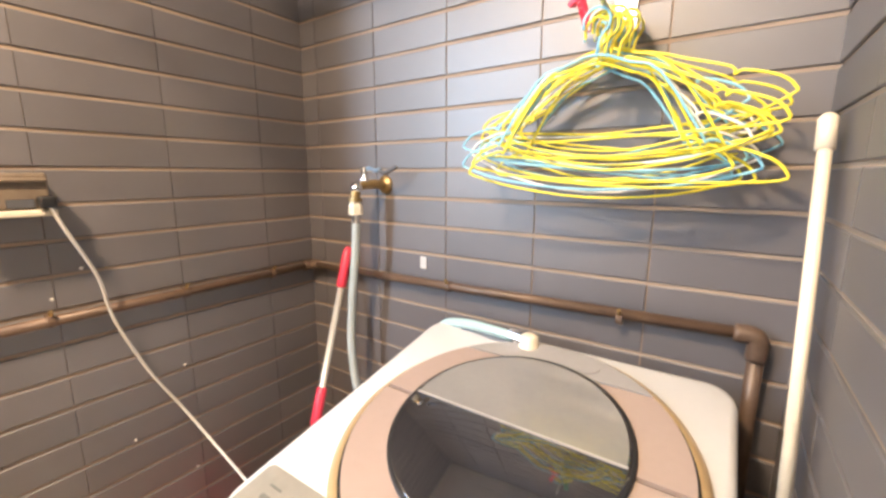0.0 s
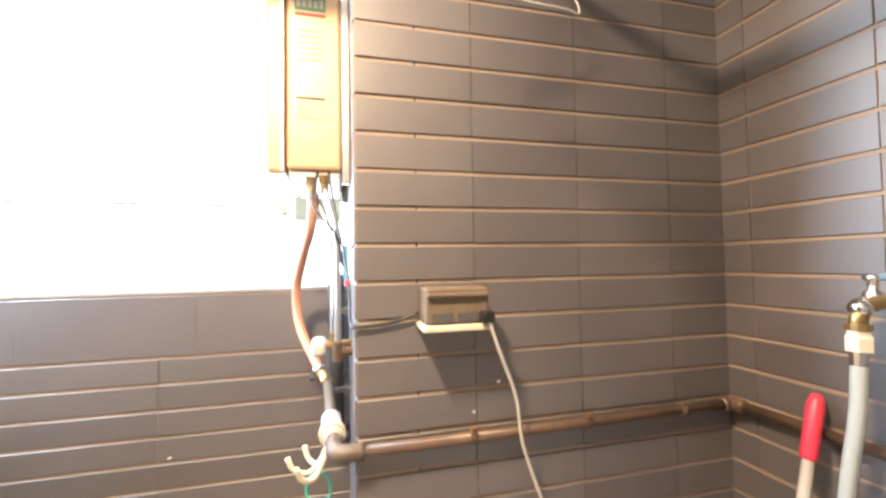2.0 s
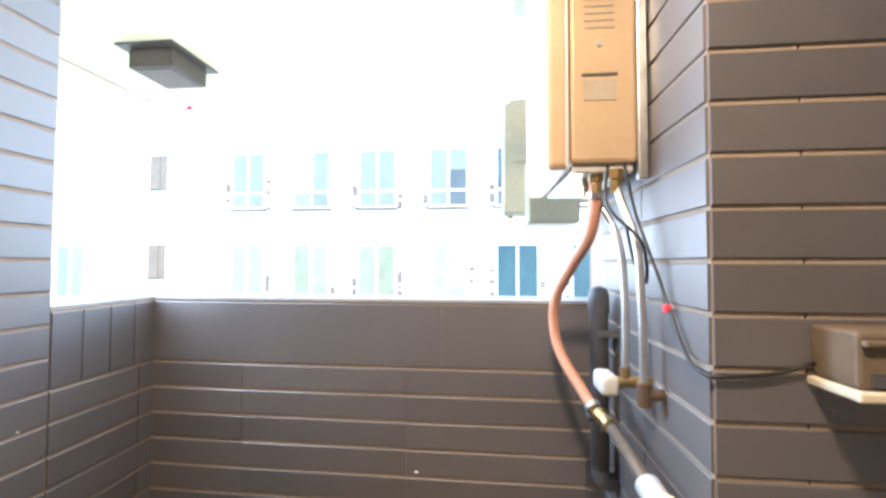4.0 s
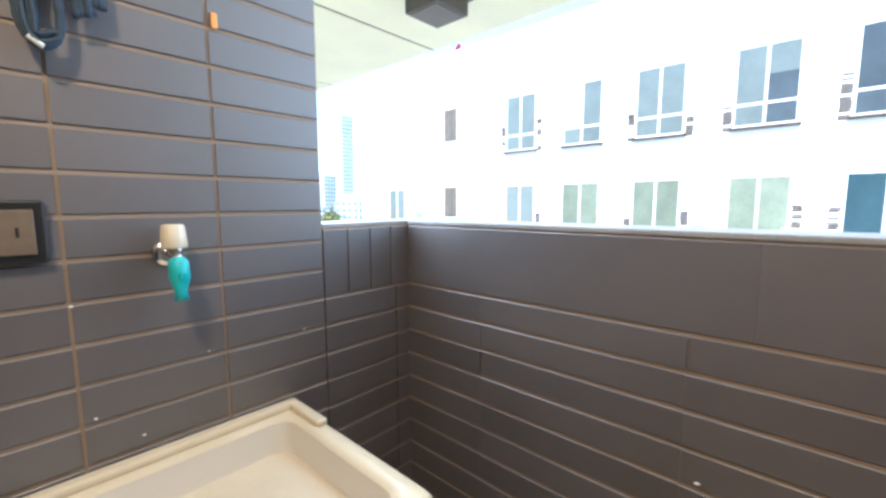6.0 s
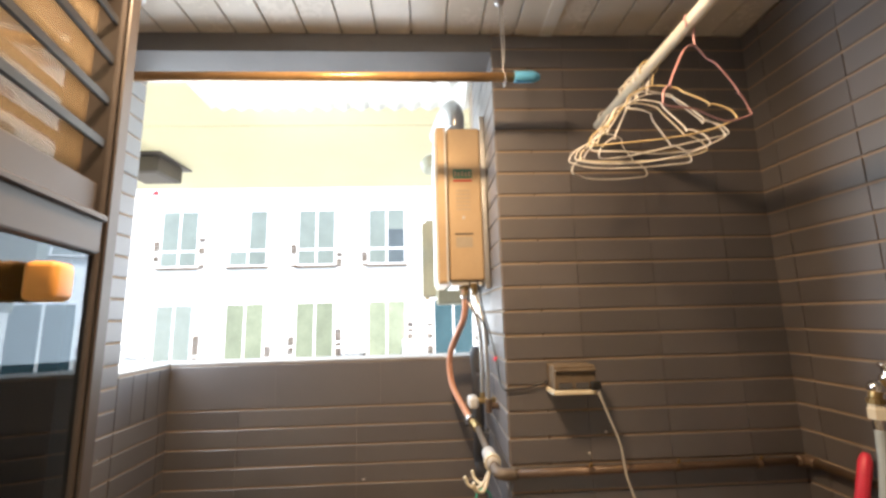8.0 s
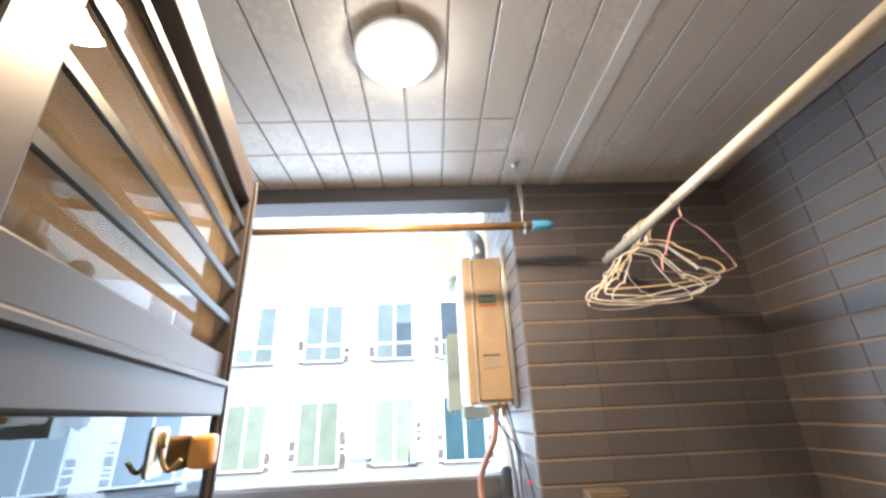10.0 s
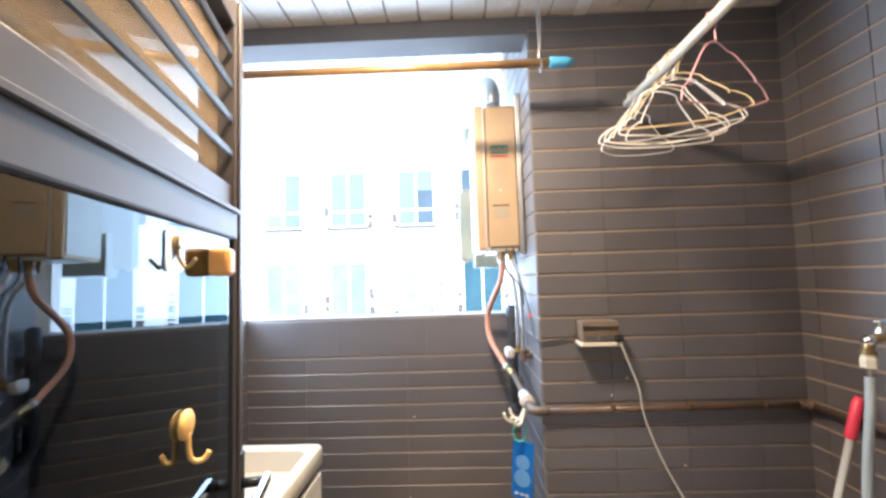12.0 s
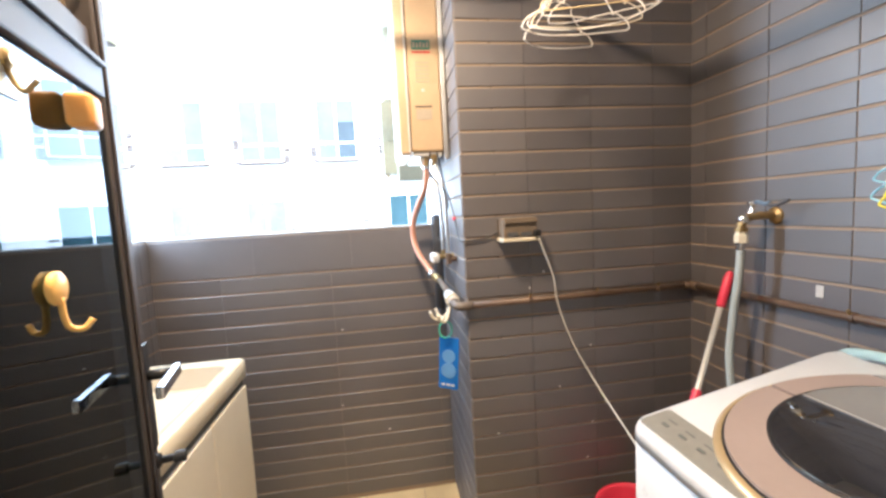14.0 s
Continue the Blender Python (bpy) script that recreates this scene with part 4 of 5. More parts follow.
def mop():
    t = thing("mop", (-0.818, 0.40, 0), "mop handle with red grips leaning on the tiled wall", "mop")
    a, b = Vector((-0.921, 0.838, 1.118)), Vector((-0.818, 0.40, 0.03))

    def at(f): return a.lerp(b, f)
    P("shaft", tube([at(0.09), at(0.97)], 0.0095, 12), M_SILVER, t, "grey metal shaft", True)
    P("grip", tube([at(0.0), at(0.01), at(0.02), at(0.10), at(0.105)], 0.0145, 14, rings=lambda i: (0.55, 0.85, 1, 0.98, 0.7)[i]), M_RED, t, "red plastic grip", True)
    P("grip", tube([at(0.345), at(0.35), at(0.43), at(0.435)], 0.0145, 14, rings=lambda i: (0.7, 1, 1, 0.7)[i]), M_RED, t, "red plastic grip", True)
    P("socket", tube([at(0.95), at(1.0)], 0.016, 12), M_RED, t)
    P("head", box(-0.94, -0.70, 0.35, 0.44, 0.0, 0.035, 0.012), M_GREYHOSE, t, "grey mop head", True)


mop()


def stick():
    t = thing("broom_handle", (0.10, 0.57, 0), "white plastic tube leaning in the corner beside the washing machine", "pole")
    a, b = Vector((0.098, 0.726, 1.395)), Vector((0.093, 0.335, 0.0))
    P("tube", tube([b.lerp(a, 0.66), a], 0.0078, 16), M_WARMWHITE, t, "", True)
    P("sleeve", tube([b, b.lerp(a, 0.655), b.lerp(a, 0.66)], 0.0088, 16, rings=lambda i: (1, 1, 0.9)[i]), M_WOOD, t, "brown wooden lower half", True)
    P("cap", tube([a - (a - b) * 0.022, a + (a - b) * 0.006, a + (a - b) * 0.010], 0.0108, 16, rings=lambda i: (1, 1, 0.6)[i]), M_WARMWHITE, t, "", True)


stick()


def bucket():
    t = thing("bucket", (-0.93, 0.50, 0), "red plastic bucket on the floor beside the washing machine", "bucket")
    m = Matrix.Translation((-0.93, 0.50, 0))
    P("body", lathe([(0.10, 0.0), (0.132, 0.30), (0.140, 0.302), (0.141, 0.318), (0.133, 0.318), (0.128, 0.30), (0.097, 0.008)], 32, m), M_RED, t, "", True)
    P("handle", tube(smooth_line([(-0.93 + 0.14 * math.cos(a), 0.50 + 0.14 * math.sin(a) * 0.96, 0.30 - 0.03 * math.sin(a)) for a in (0, 0.5, 1, 1.57, 2.1, 2.6, 3.14)], 4), 0.003, 6), M_STEEL, t, "", True)


bucket()


# ---- gas pipe on the walls ----
def gas_pipe():
    t = thing("gas_pipe", (WX, 0.4, 1.04), "brown painted gas pipe running round the tiled walls", "pipe")
    px, ny = WX + 0.026, NY - 0.026
    P("run", tube([(px, -0.045, 1.036), (px, 0.830, 1.040)], 0.0112, 14), M_COPPER, t, "", True)
    P("run", tube([(px + 0.02, ny, 1.041), (0.055, ny, 1.064)], 0.0108, 14), M_COPPER, t, "", True)
    P("drop", tube([(0.07, ny, 1.045), (0.07, ny, 0.70)], 0.0125, 14), M_COPPER, t, "", True)
    P("elbow", tube(smooth_line([(px, 0.815, 1.040), (px + 0.001, 0.836, 1.040), (px + 0.010, ny - 0.001, 1.041), (px + 0.034, ny, 1.041)], 4), 0.0160, 14), M_COPPER, t, "", True)
    P("elbow", tube(smooth_line([(0.035, ny, 1.063), (0.062, ny, 1.062), (0.070, ny, 1.050), (0.07, ny, 1.020)], 4), 0.0165, 14), M_COPPER, t, "", True)
    P("elbow", tube(smooth_line([(px, -0.010, 1.036), (px, -0.045, 1.036), (px - 0.012, -0.062, 1.037), (px - 0.040, -0.064, 1.040)], 4), 0.016, 14), M_GREYPIPE, t, "grey painted elbow", True)
    P("run", tube([(px - 0.03, -0.064, 1.038), (-1.385, -0.082, 1.088)], 0.0115, 14), M_GREYPIPE, t, "grey painted run", True)
    for y in (0.20, 0.455, 0.70):
        c = P("clamp", tube([(px, y - 0.006, 1.039), (px, y + 0.006, 1.039)], 0.0140, 14), M_COPPER, t)
        P("screw", tube([(px + 0.012, y, 1.053), (px + 0.018, y, 1.062)], 0.004, 8), M_BRASS, c)
    for x in (-0.56, -0.15):
        c = P("clamp", tube([(x - 0.006, ny, 1.051), (x + 0.006, ny, 1.051)], 0.0140, 14), M_COPPER, t)
        P("screw", tube([(x, ny - 0.012, 1.062), (x, ny - 0.018, 1.072)], 0.004, 8), M_BRASS, c)
    v = P("valve", tube([(-1.385, -0.082, 1.088), (-1.39, -0.083, 1.089), (-1.405, -0.088, 1.094), (-1.425, -0.094, 1.098), (-1.44, -0.10, 1.102)], 0.017, 12, rings=lambda i: (0.75, 0.95, 0.85, 1.0, 0.75)[i]), M_BRASS, t, "brass gas valve", True)
    P("valve_lever", box(-1.475, -1.395, -0.125, -0.112, 1.094, 1.102, 0.003), M_BLACKRUB, v, "dark lever")
    P("tape", tube([(-1.165, -0.066, 1.043), (-1.235, -0.071, 1.056)], 0.0205, 14), M_WHITE, t, "white tape wrapped round the pipe", True)


gas_pipe()


def pipe_hook():
    t = thing("pipe_hook", (-1.18, -0.08, 1.0), "cream plastic triple hook clipped on the gas pipe", "hook")
    P("clip", tube([(-1.172, -0.067, 1.045), (-1.186, -0.068, 1.047)], 0.026, 14), M_CREAM, t)
    for k, (dx, dy) in enumerate(((-0.03, -0.035), (0.0, -0.055), (0.028, -0.04))):
        c = Vector((-1.18, -0.075, 1.03))
        P("prong", tube(smooth_line([c, c + Vector((dx * 0.4, dy * 0.3, -0.035)), c + Vector((dx, dy * 0.7, -0.055)), c + Vector((dx * 1.5, dy * 1.2, -0.045)), c + Vector((dx * 1.7, dy * 1.4, -0.022))], 5), 0.0052, 8), M_CREAM, t, "", True)


pipe_hook()


def blue_card():
    c = Vector((-1.205, -0.088, 0.80))
    m = Matrix.Translation(c) @ pose(0, 0, 0, 0, 4, 62)
    t = thing("blue_card", c, "blue printed plastic pouch hanging from a green ring", "pouch")
    b = rounded_slab(0.076, 0.20, 0.006, 0.005, 3, m=pose(0, 0, 0, 90, 0, 0))
    bmesh.ops.transform(b, matrix=m, verts=b.verts)
    P("pouch", b, M_BLUE, t)
    for zz, r in ((0.028, 0.026), (-0.028, 0.030)):
        b = lathe([(r, 0), (r, 0.0015)], 20, pose(0.0, -0.006, zz, 90, 0, 0))
        bmesh.ops.transform(b, matrix=m, verts=b.verts)
        P("printed_disc", b, M_PALEBLUE, t)
    b = bmesh.new()
    for k in (-0.02, 0.0, 0.018):
        box(k - 0.007, k + 0.007, -0.0078, -0.006, -0.088, -0.080, bm=b)
    bmesh.ops.transform(b, matrix=m, verts=b.verts)
    P("print", b, M_WHITE, t)
    P("ring", tube([(-1.203 + 0.0, -0.095 + 0.024 * math.cos(a), 0.930 + 0.032 * math.sin(a)) for a in [k * math.pi / 10 for k in range(20)]], 0.003, 8, close=True), M_GREEN, t, "green plastic ring", True)


blue_card()


# ---- outlet box and cord ----
def outlet_box():
    t = thing("outlet_box", (WX, 0.165, 1.27), "weathered cream outlet box on the tiled wall", "outlet")
    P("body", box(WX + 0.004, WX + 0.075, 0.100, 0.222, 1.268, 1.335, 0.005), M_DUSTY, t)
    P("cover", box(WX + 0.004, WX + 0.085, 0.094, 0.228, 1.255, 1.267, 0.003), M_CREAM, t, "cream lower flap")
    for y in (0.132, 0.180):
        P("socket", box(WX + 0.0752, WX + 0.077, y - 0.019, y + 0.019, 1.271, 1.287, 0.002), M_DARKPIPE, t, "dark socket")
    P("lip", box(WX + 0.0752, WX + 0.084, 0.102, 0.220, 1.318, 1.326, 0.003), M_DUSTY, t)
    P("plug", box(WX + 0.078, WX + 0.10, 0.200, 0.226, 1.270, 1.292, 0.005), M_BLACKRUB, t, "black plug")
    c = thing("power_cord", (-1.05, 0.23, 1.2), "grey-white power cord hanging from the outlet box to the washing machine", "cord")
    P("cord", tube(smooth_line([(-1.04, 0.214, 1.276), (-1.045, 0.235, 1.22), (-1.06, 0.275, 1.12), (-1.075, 0.295, 1.02), (-1.075, 0.345, 0.88), (-1.05, 0.40, 0.76), (-0.93, 0.44, 0.64), (-0.75, 0.46, 0.55), (-0.556, 0.50, 0.52)], 7), 0.0034, 8), M_CORD, c, "", True)
    k = thing("thin_cable", (WX + 0.01, 0.0, 1.27), "thin black cable from the heater to the outlet box", "cable")
    P("cable", tube(smooth_line([(-1.315, -0.075, 1.60), (-1.30, -0.06, 1.50), (-1.265, -0.04, 1.40), (-1.235, -0.032, 1.335), (-1.18, -0.032, 1.275), (-1.135, -0.030, 1.262), (WX + 0.012, -0.018, 1.262), (WX + 0.012, 0.05, 1.268), (WX + 0.014, 0.098, 1.285)], 6), 0.003, 7), M_BLACKRUB, k, "", True)
    P("cable", tube(smooth_line([(-1.33, -0.10, 1.60), (-1.30, -0.11, 1.52), (-1.275, -0.06, 1.45), (-1.30, -0.045, 1.38), (-1.345, -0.05, 1.42), (-1.36, -0.06, 1.50)], 6), 0.003, 7), M_BLACKRUB, k, "", True)
    P("connector", box(-1.247, -1.235, -0.040, -0.028, 1.333, 1.347, 0.003), M_RED, k, "red connector")


outlet_box()


# ---- water heater ----
def heater():
    t = thing("water_heater", (-1.5, -0.04, 1.60), "champagne enamel gas water heater on the return wall", "water heater")
    x0, x1, y0, y1, z0, z1 = -1.665, -1.325, -0.215, -0.045, 1.605, 2.185
    P("body", box(x0, x1, y0 + 0.045, y1, z0, z1, 0.008), M_GALV, t)
    P("front_cover", box(x0 - 0.006, x1 + 0.006, y0, y0 + 0.043, z0 - 0.012, z1 + 0.004, 0.010), M_GALV, t, "champagne front cover")
    P("front_panel", box(x0 + 0.006, x1 - 0.006, y0 - 0.004, y0 - 0.0004, z0 + 0.004, z1 - 0.012, 0.0015), M_SILVER, t, "silver-grey front panel")
    P("edge_bead", box(x1 + 0.0062, x1 + 0.0085, y0 + 0.034, y0 + 0.041, z0 - 0.008, z1, 0.001, 1), M_SILVER, t)
    P("bottom_plate", box(x0 + 0.012, x1 - 0.012, y0 + 0.05, y1 - 0.006, z0 - 0.016, z0 - 0.0005, 0.003), M_SILVER, t, "silver underside")
    P("bracket", box(x1 - 0.02, x1 - 0.004, y1 + 0.001, HY - 0.006, z0 - 0.03, z1 + 0.05, 0.002), M_STEEL, t)
    P("bracket", box(x0 + 0.004, x0 + 0.02, y1 + 0.001, HY - 0.006, z0 - 0.03, z1 + 0.05, 0.002), M_STEEL, t)
    X = x1 + 0.0008
    b = bmesh.new()
    box(X, X + 0.001, -0.150, -0.080, 1.985, 2.020, bm=b)
    P("brand_plate", b, M_GREENPRINT, t, "dark green brand plate")
    b = bmesh.new()
    for k in range(5):
        box(X + 0.0012, X + 0.0018, -0.146 + 0.013 * k, -0.137 + 0.013 * k, 1.992, 2.012 - 0.003 * (k % 2), bm=b)
    P("brand_mark", b, M_LABELGREY, t)
    P("red_stripe", box(X, X + 0.001, -0.150, -0.080, 1.972, 1.979), M_REDPRINT, t)
    b = bmesh.new()
    for k in range(6):
        box(X, X + 0.0008, -0.142, -0.088, 1.935 - 0.014 * k, 1.939 - 0.014 * k, bm=b)
    P("label_text", b, M_LABELGREY, t)
    P("screw", lathe([(0.006, 0), (0.006, 0.002)], 10, along((X, -0.115, 1.835), (9, -0.115, 1.835))), M_STEEL, t)
    P("print_bar", box(X, X + 0.001, -0.148, -0.082, 1.772, 1.777), M_PRINT, t)
    P("rating_label", box(X, X + 0.0008, -0.145, -0.085, 1.725, 1.764), M_LABELGREY, t)
    fl = P("flue", tube([(-1.44, -0.125, z1), (-1.44, -0.125, z1 + 0.02), (-1.44, -0.125, z1 + 0.021), (-1.44, -0.125, z1 + 0.05)], 0.036, 18, rings=lambda i: (1.15, 1.15, 1, 1)[i]), M_STEEL, t, "ribbed steel flue", True)
    P("duct", tube(smooth_line([(-1.44, -0.125, z1 + 0.05), (-1.44, -0.125, z1 + 0.10), (-1.47, -0.135, z1 + 0.15), (-1.54, -0.15, z1 + 0.175), (-1.66, -0.17, z1 + 0.18), (-1.80, -0.19, z1 + 0.18)], 9), 0.034, 16, rings=lambda i: 1.0 + 0.06 * (i % 2)), M_STEEL, fl, "", True)
    P("cap", lathe([(0.04, 0), (0.048, 0.01), (0.048, 0.05), (0.03, 0.07)], 16, along((-1.70, -0.215, z1 - 0.03), (-1.72, -0.235, z1 + 0.06))), M_OLIVE, t)
    for x, y in ((-1.36, -0.115), (-1.40, -0.12), (-1.335, -0.085)):
        P("connection", lathe([(0.015, 0), (0.015, -0.018), (0.011, -0.02), (0.011, -0.045)], 6, Matrix.Translation((x, y, z0 - 0.012))), M_BRASS, t)


heater()


def gas_hose():
    t = thing("gas_hose", (-1.44, -0.10, 1.10), "salmon rubber gas hose between valve and water heater", "hose")
    P("hose", tube(smooth_line([(-1.436, -0.099, 1.10), (-1.475, -0.12, 1.135), (-1.525, -0.155, 1.20), (-1.545, -0.168, 1.265), (-1.525, -0.165, 1.335), (-1.455, -0.142, 1.41), (-1.395, -0.122, 1.465), (-1.370, -0.115, 1.52), (-1.362, -0.115, 1.575)], 8), 0.0122, 14), M_ORANGEHOSE, t, "", True)
    P("clip", tube([(-1.442, -0.102, 1.105), (-1.450, -0.106, 1.112)], 0.017, 14), M_STEEL, t)
    P("clip", tube([(-1.366, -0.115, 1.545), (-1.364, -0.115, 1.555)], 0.017, 14), M_STEEL, t)


gas_hose()


def flex_pipes():
    for lab, pts, r in (("braided steel water pipe under the heater", [(-1.345, -0.068, 1.21), (-1.348, -0.066, 1.35), (-1.355, -0.075, 1.46), (-1.385, -0.105, 1.54), (-1.40, -0.12, 1.575)], 0.0066),
                        ("braided steel water pipe under the heater", [(-1.285, -0.056, 1.20), (-1.29, -0.056, 1.33), (-1.30, -0.060, 1.45), (-1.325, -0.078, 1.53), (-1.335, -0.085, 1.57)], 0.0066)):
        t = thing("flexible_pipe", pts[0], lab, "pipe", "flexible pipes under the heater")
        P("pipe", tube(smooth_line(pts, 24), r, 10, rings=lambda i: 1.0 + 0.22 * (i % 2)), M_STEEL, t, "", True)
        P("nut", lathe([(0.0095, 0), (0.0095, 0.020)], 6, Matrix.Translation((pts[0][0], pts[0][1], pts[0][2] - 0.012))), M_BRASS, t)
    v = thing("angle_valve", (-1.345, -0.06, 1.19), "white-handled angle valve on the return wall", "valve")
    P("stem", tube([(-1.345, HY - 0.004, 1.190), (-1.345, -0.085, 1.190)], 0.011, 12), M_BRASS, v)
    P("handle", box(-1.392, -1.325, -0.118, -0.083, 1.165, 1.205, 0.011, 3), M_WHITE, v, "white plastic handle", True)
    v = thing("angle_valve", (-1.285, -0.05, 1.18), "tarnished brass angle valve on the return wall", "valve")
    P("stem", tube([(-1.285, HY - 0.004, 1.185), (-1.285, -0.050, 1.185)], 0.010, 12), M_COPPER, v)
    P("body", tube([(-1.285, -0.056, 1.165), (-1.285, -0.056, 1.205)], 0.012, 12), M_COPPER, v)
    d = thing("drain_pipe", (-1.548, -0.062, 0), "black rubber-wrapped pipe stub clamped in the corner", "pipe")
    P("elbow", tube(smooth_line([(-1.548, -0.062, 0.94), (-1.548, -0.060, 0.915), (-1.548, -0.045, 0.90), (-1.548, HY - 0.004, 0.90)], 4), 0.021, 16), M_DARKPIPE, d, "", True)
    for z in (1.02, 1.24):
        P("clamp", box(-1.575, -1.521, -0.066, HY - 0.004, z, z + 0.016, 0.002), M_DARKPIPE, d)
    P("pipe", lathe([(0.021, 0.93), (0.021, 1.29), (0.024, 1.30), (0.024, 1.335), (0.020, 1.352), (0.010, 1.358), (0.003, 1.360)], 20, Matrix.Translation((-1.548, -0.062, 0))), M_DARKPIPE, d, "", True)


flex_pipes()


def meter_box():
    t = thing("gas_meter", (-1.86, -0.15, 1.55), "olive-grey gas meter box on the outer wall", "meter")
    P("case", box(-1.985, -1.875, -0.275, -0.155, 1.575, 1.945, 0.008), M_OLIVE, t)
    P("case", box(-1.955, -1.80, -0.205, -0.045, 1.535, 1.735, 0.008), M_OLIVE, t)
    P("cap", box(-1.97, -1.90, -0.255, -0.175, 1.945, 1.965, 0.004), M_OLIVE, t)
    P("latch", box(-1.873, -1.868, -0.245, -0.185, 1.745, 1.775, 0.002), M_OLIVE, t)
    P("bolt", lathe([(0.012, 0), (0.012, -0.012)], 8, Matrix.Translation((-1.94, -0.25, 1.575))), M_BRASS, t)
    P("pipe", tube([(-1.84, -0.10, 1.735), (-1.84, -0.10, 2.30)], 0.012, 10), M_OLIVE, t)
    P("bracket", box(-1.83, -1.799, -0.12, HY + 0.05, 1.60, 1.66, 0.003), M_OLIVE, t)


meter_box()


# ---- sink ----
def sink():
    x0, x1, y0, y1, z = -1.270, -0.640, SY + 0.006, -0.828, 0.880
    t = thing("laundry_sink", ((x0 + x1) / 2, (y0 + y1) / 2, 0), "white laundry sink with a deep basin on a cream cabinet", "sink")
    b = bmesh.new()

    def ring(i, zz, r):
        w, d = (x1 - x0) / 2 - i, (y1 - y0) / 2 - i
        cx, cy = (x0 + x1) / 2, (y0 + y1) / 2
        vs = []
        for sx, sy, a0 in ((1, 1, 0), (-1, 1, 90), (-1, -1, 180), (1, -1, 270)):
            for k in range(5):
                a = radians(a0 + 22.5 * k)
                vs.append(b.verts.new((cx + sx * (w - r) + r * math.cos(a), cy + sy * (d - r) + r * math.sin(a), zz)))
        return vs
    rs = [ring(0.010, z - 0.075, 0.012), ring(0, z - 0.065, 0.015), ring(0, z - 0.008, 0.018), ring(0.006, z, 0.02), ring(0.036, z, 0.03), ring(0.044, z - 0.010, 0.035), ring(0.060, z - 0.19, 0.05), ring(0.085, z - 0.215, 0.06), ring(0.19, z - 0.222, 0.03)]
    b2 = bmesh.new()
    for i, (p, q) in enumerate(zip(rs, rs[1:])):
        n = len(p)
        for k in range(n):
            f4 = (p[k], p[(k + 1) % n], q[(k + 1) % n], q[k])
            if i < 5:
                b2.faces.new([b2.verts.new(v.co) for v in f4])
            else:
                b.faces.new(f4)
    b.faces.new(rs[-1])
    bmesh.ops.delete(b, geom=[v for v in b.verts if not v.link_faces], context="VERTS")
    bmesh.ops.remove_doubles(b2, verts=b2.verts, dist=0.00001)
    basin = P("basin", b, M_ENAMEL, t, "white basin", True)
    P("rim", b2, M_RIMCREAM, basin, "cream rim", True)
    P("splash_lip", box(x0 + 0.004, x1 - 0.004, y0, y0 + 0.030, z - 0.002, z + 0.016, 0.006), M_RIMCREAM, basin)
    P("corner_lip", box(x0 + 0.002, x0 + 0.028, y0 + 0.02, y0 + 0.15, z - 0.002, z + 0.014, 0.006), M_RIMCREAM, basin)
    P("drain", lathe([(0.032, 0), (0.030, 0.004), (0.012, 0.003)], 20, Matrix.Translation(((x0 + x1) / 2, (y0 + y1) / 2, z - 0.222))), M_CHROME, basin, "chrome drain")
    cab = P("cabinet", box(x0 + 0.014, x1 - 0.014, y0 + 0.01, y1 - 0.022, 0.05, z - 0.077, 0.003), M_CREAM, t, "cream cabinet body")
    xm = (x0 + x1) / 2
    for a, c in ((x0 + 0.014, xm - 0.002), (xm + 0.002, x1 - 0.014)):
        dr = P("cabinet_door", box(a, c, y1 - 0.021, y1 - 0.003, 0.06, z - 0.098, 0.003), M_CREAM, cab, "cream door")
    P("finger_gap", box(x0 + 0.014, x1 - 0.014, y1 - 0.021, y1 - 0.015, z - 0.097, z - 0.078), M_BLACKRUB, cab)
    for x in (x0 + 0.05, x1 - 0.05):
        for y in (y0 + 0.05, y1 - 0.06):
            P("foot", box(x - 0.02, x + 0.02, y - 0.02, y + 0.02, 0, 0.05, 0.003), M_BLACKRUB, t)


sink()


def teal_tap():
    x, z = -1.026, 1.272
    t = thing("garden_tap", (x, SY, z), "wall tap with a white handle and a teal plastic nozzle", "tap")
    P("flange", lathe([(0.027, 0), (0.025, 0.006), (0.013, 0.010)], 20, along((x, SY + 0.004, z), (x, 9, z))), M_CHROME, t, "", True)
    P("body", tube(smooth_line([(x, SY + 0.006, z), (x, SY + 0.045, z), (x, SY + 0.062, z - 0.006), (x, SY + 0.070, z - 0.020)], 5), 0.012, 12), M_CHROME, t, "", True)
    P("handle", lathe([(0.021, 0.0), (0.022, 0.004), (0.019, 0.040), (0.016, 0.044)], 18, Matrix.Translation((x, SY + 0.052, z + 0.012))), M_CREAM, t, "off-white handle", True)
    P("nozzle", tube([(x, SY + 0.068, z - 0.004), (x, SY + 0.070, z - 0.012), (x, SY + 0.072, z - 0.040), (x, SY + 0.074, z - 0.056), (x, SY + 0.075, z - 0.064), (x, SY + 0.076, z - 0.082)], 0.0150, 16, rings=lambda i: (0.7, 1.1, 1.15, 0.85, 0.66, 0.78)[i]), M_TEAL, t, "teal nozzle", True)
    P("knob", lathe([(0.006, 0), (0.006, 0.008)], 10, along((x, SY + 0.088, z - 0.035), (x, 9, z - 0.035))), M_TEAL, t)


teal_tap()


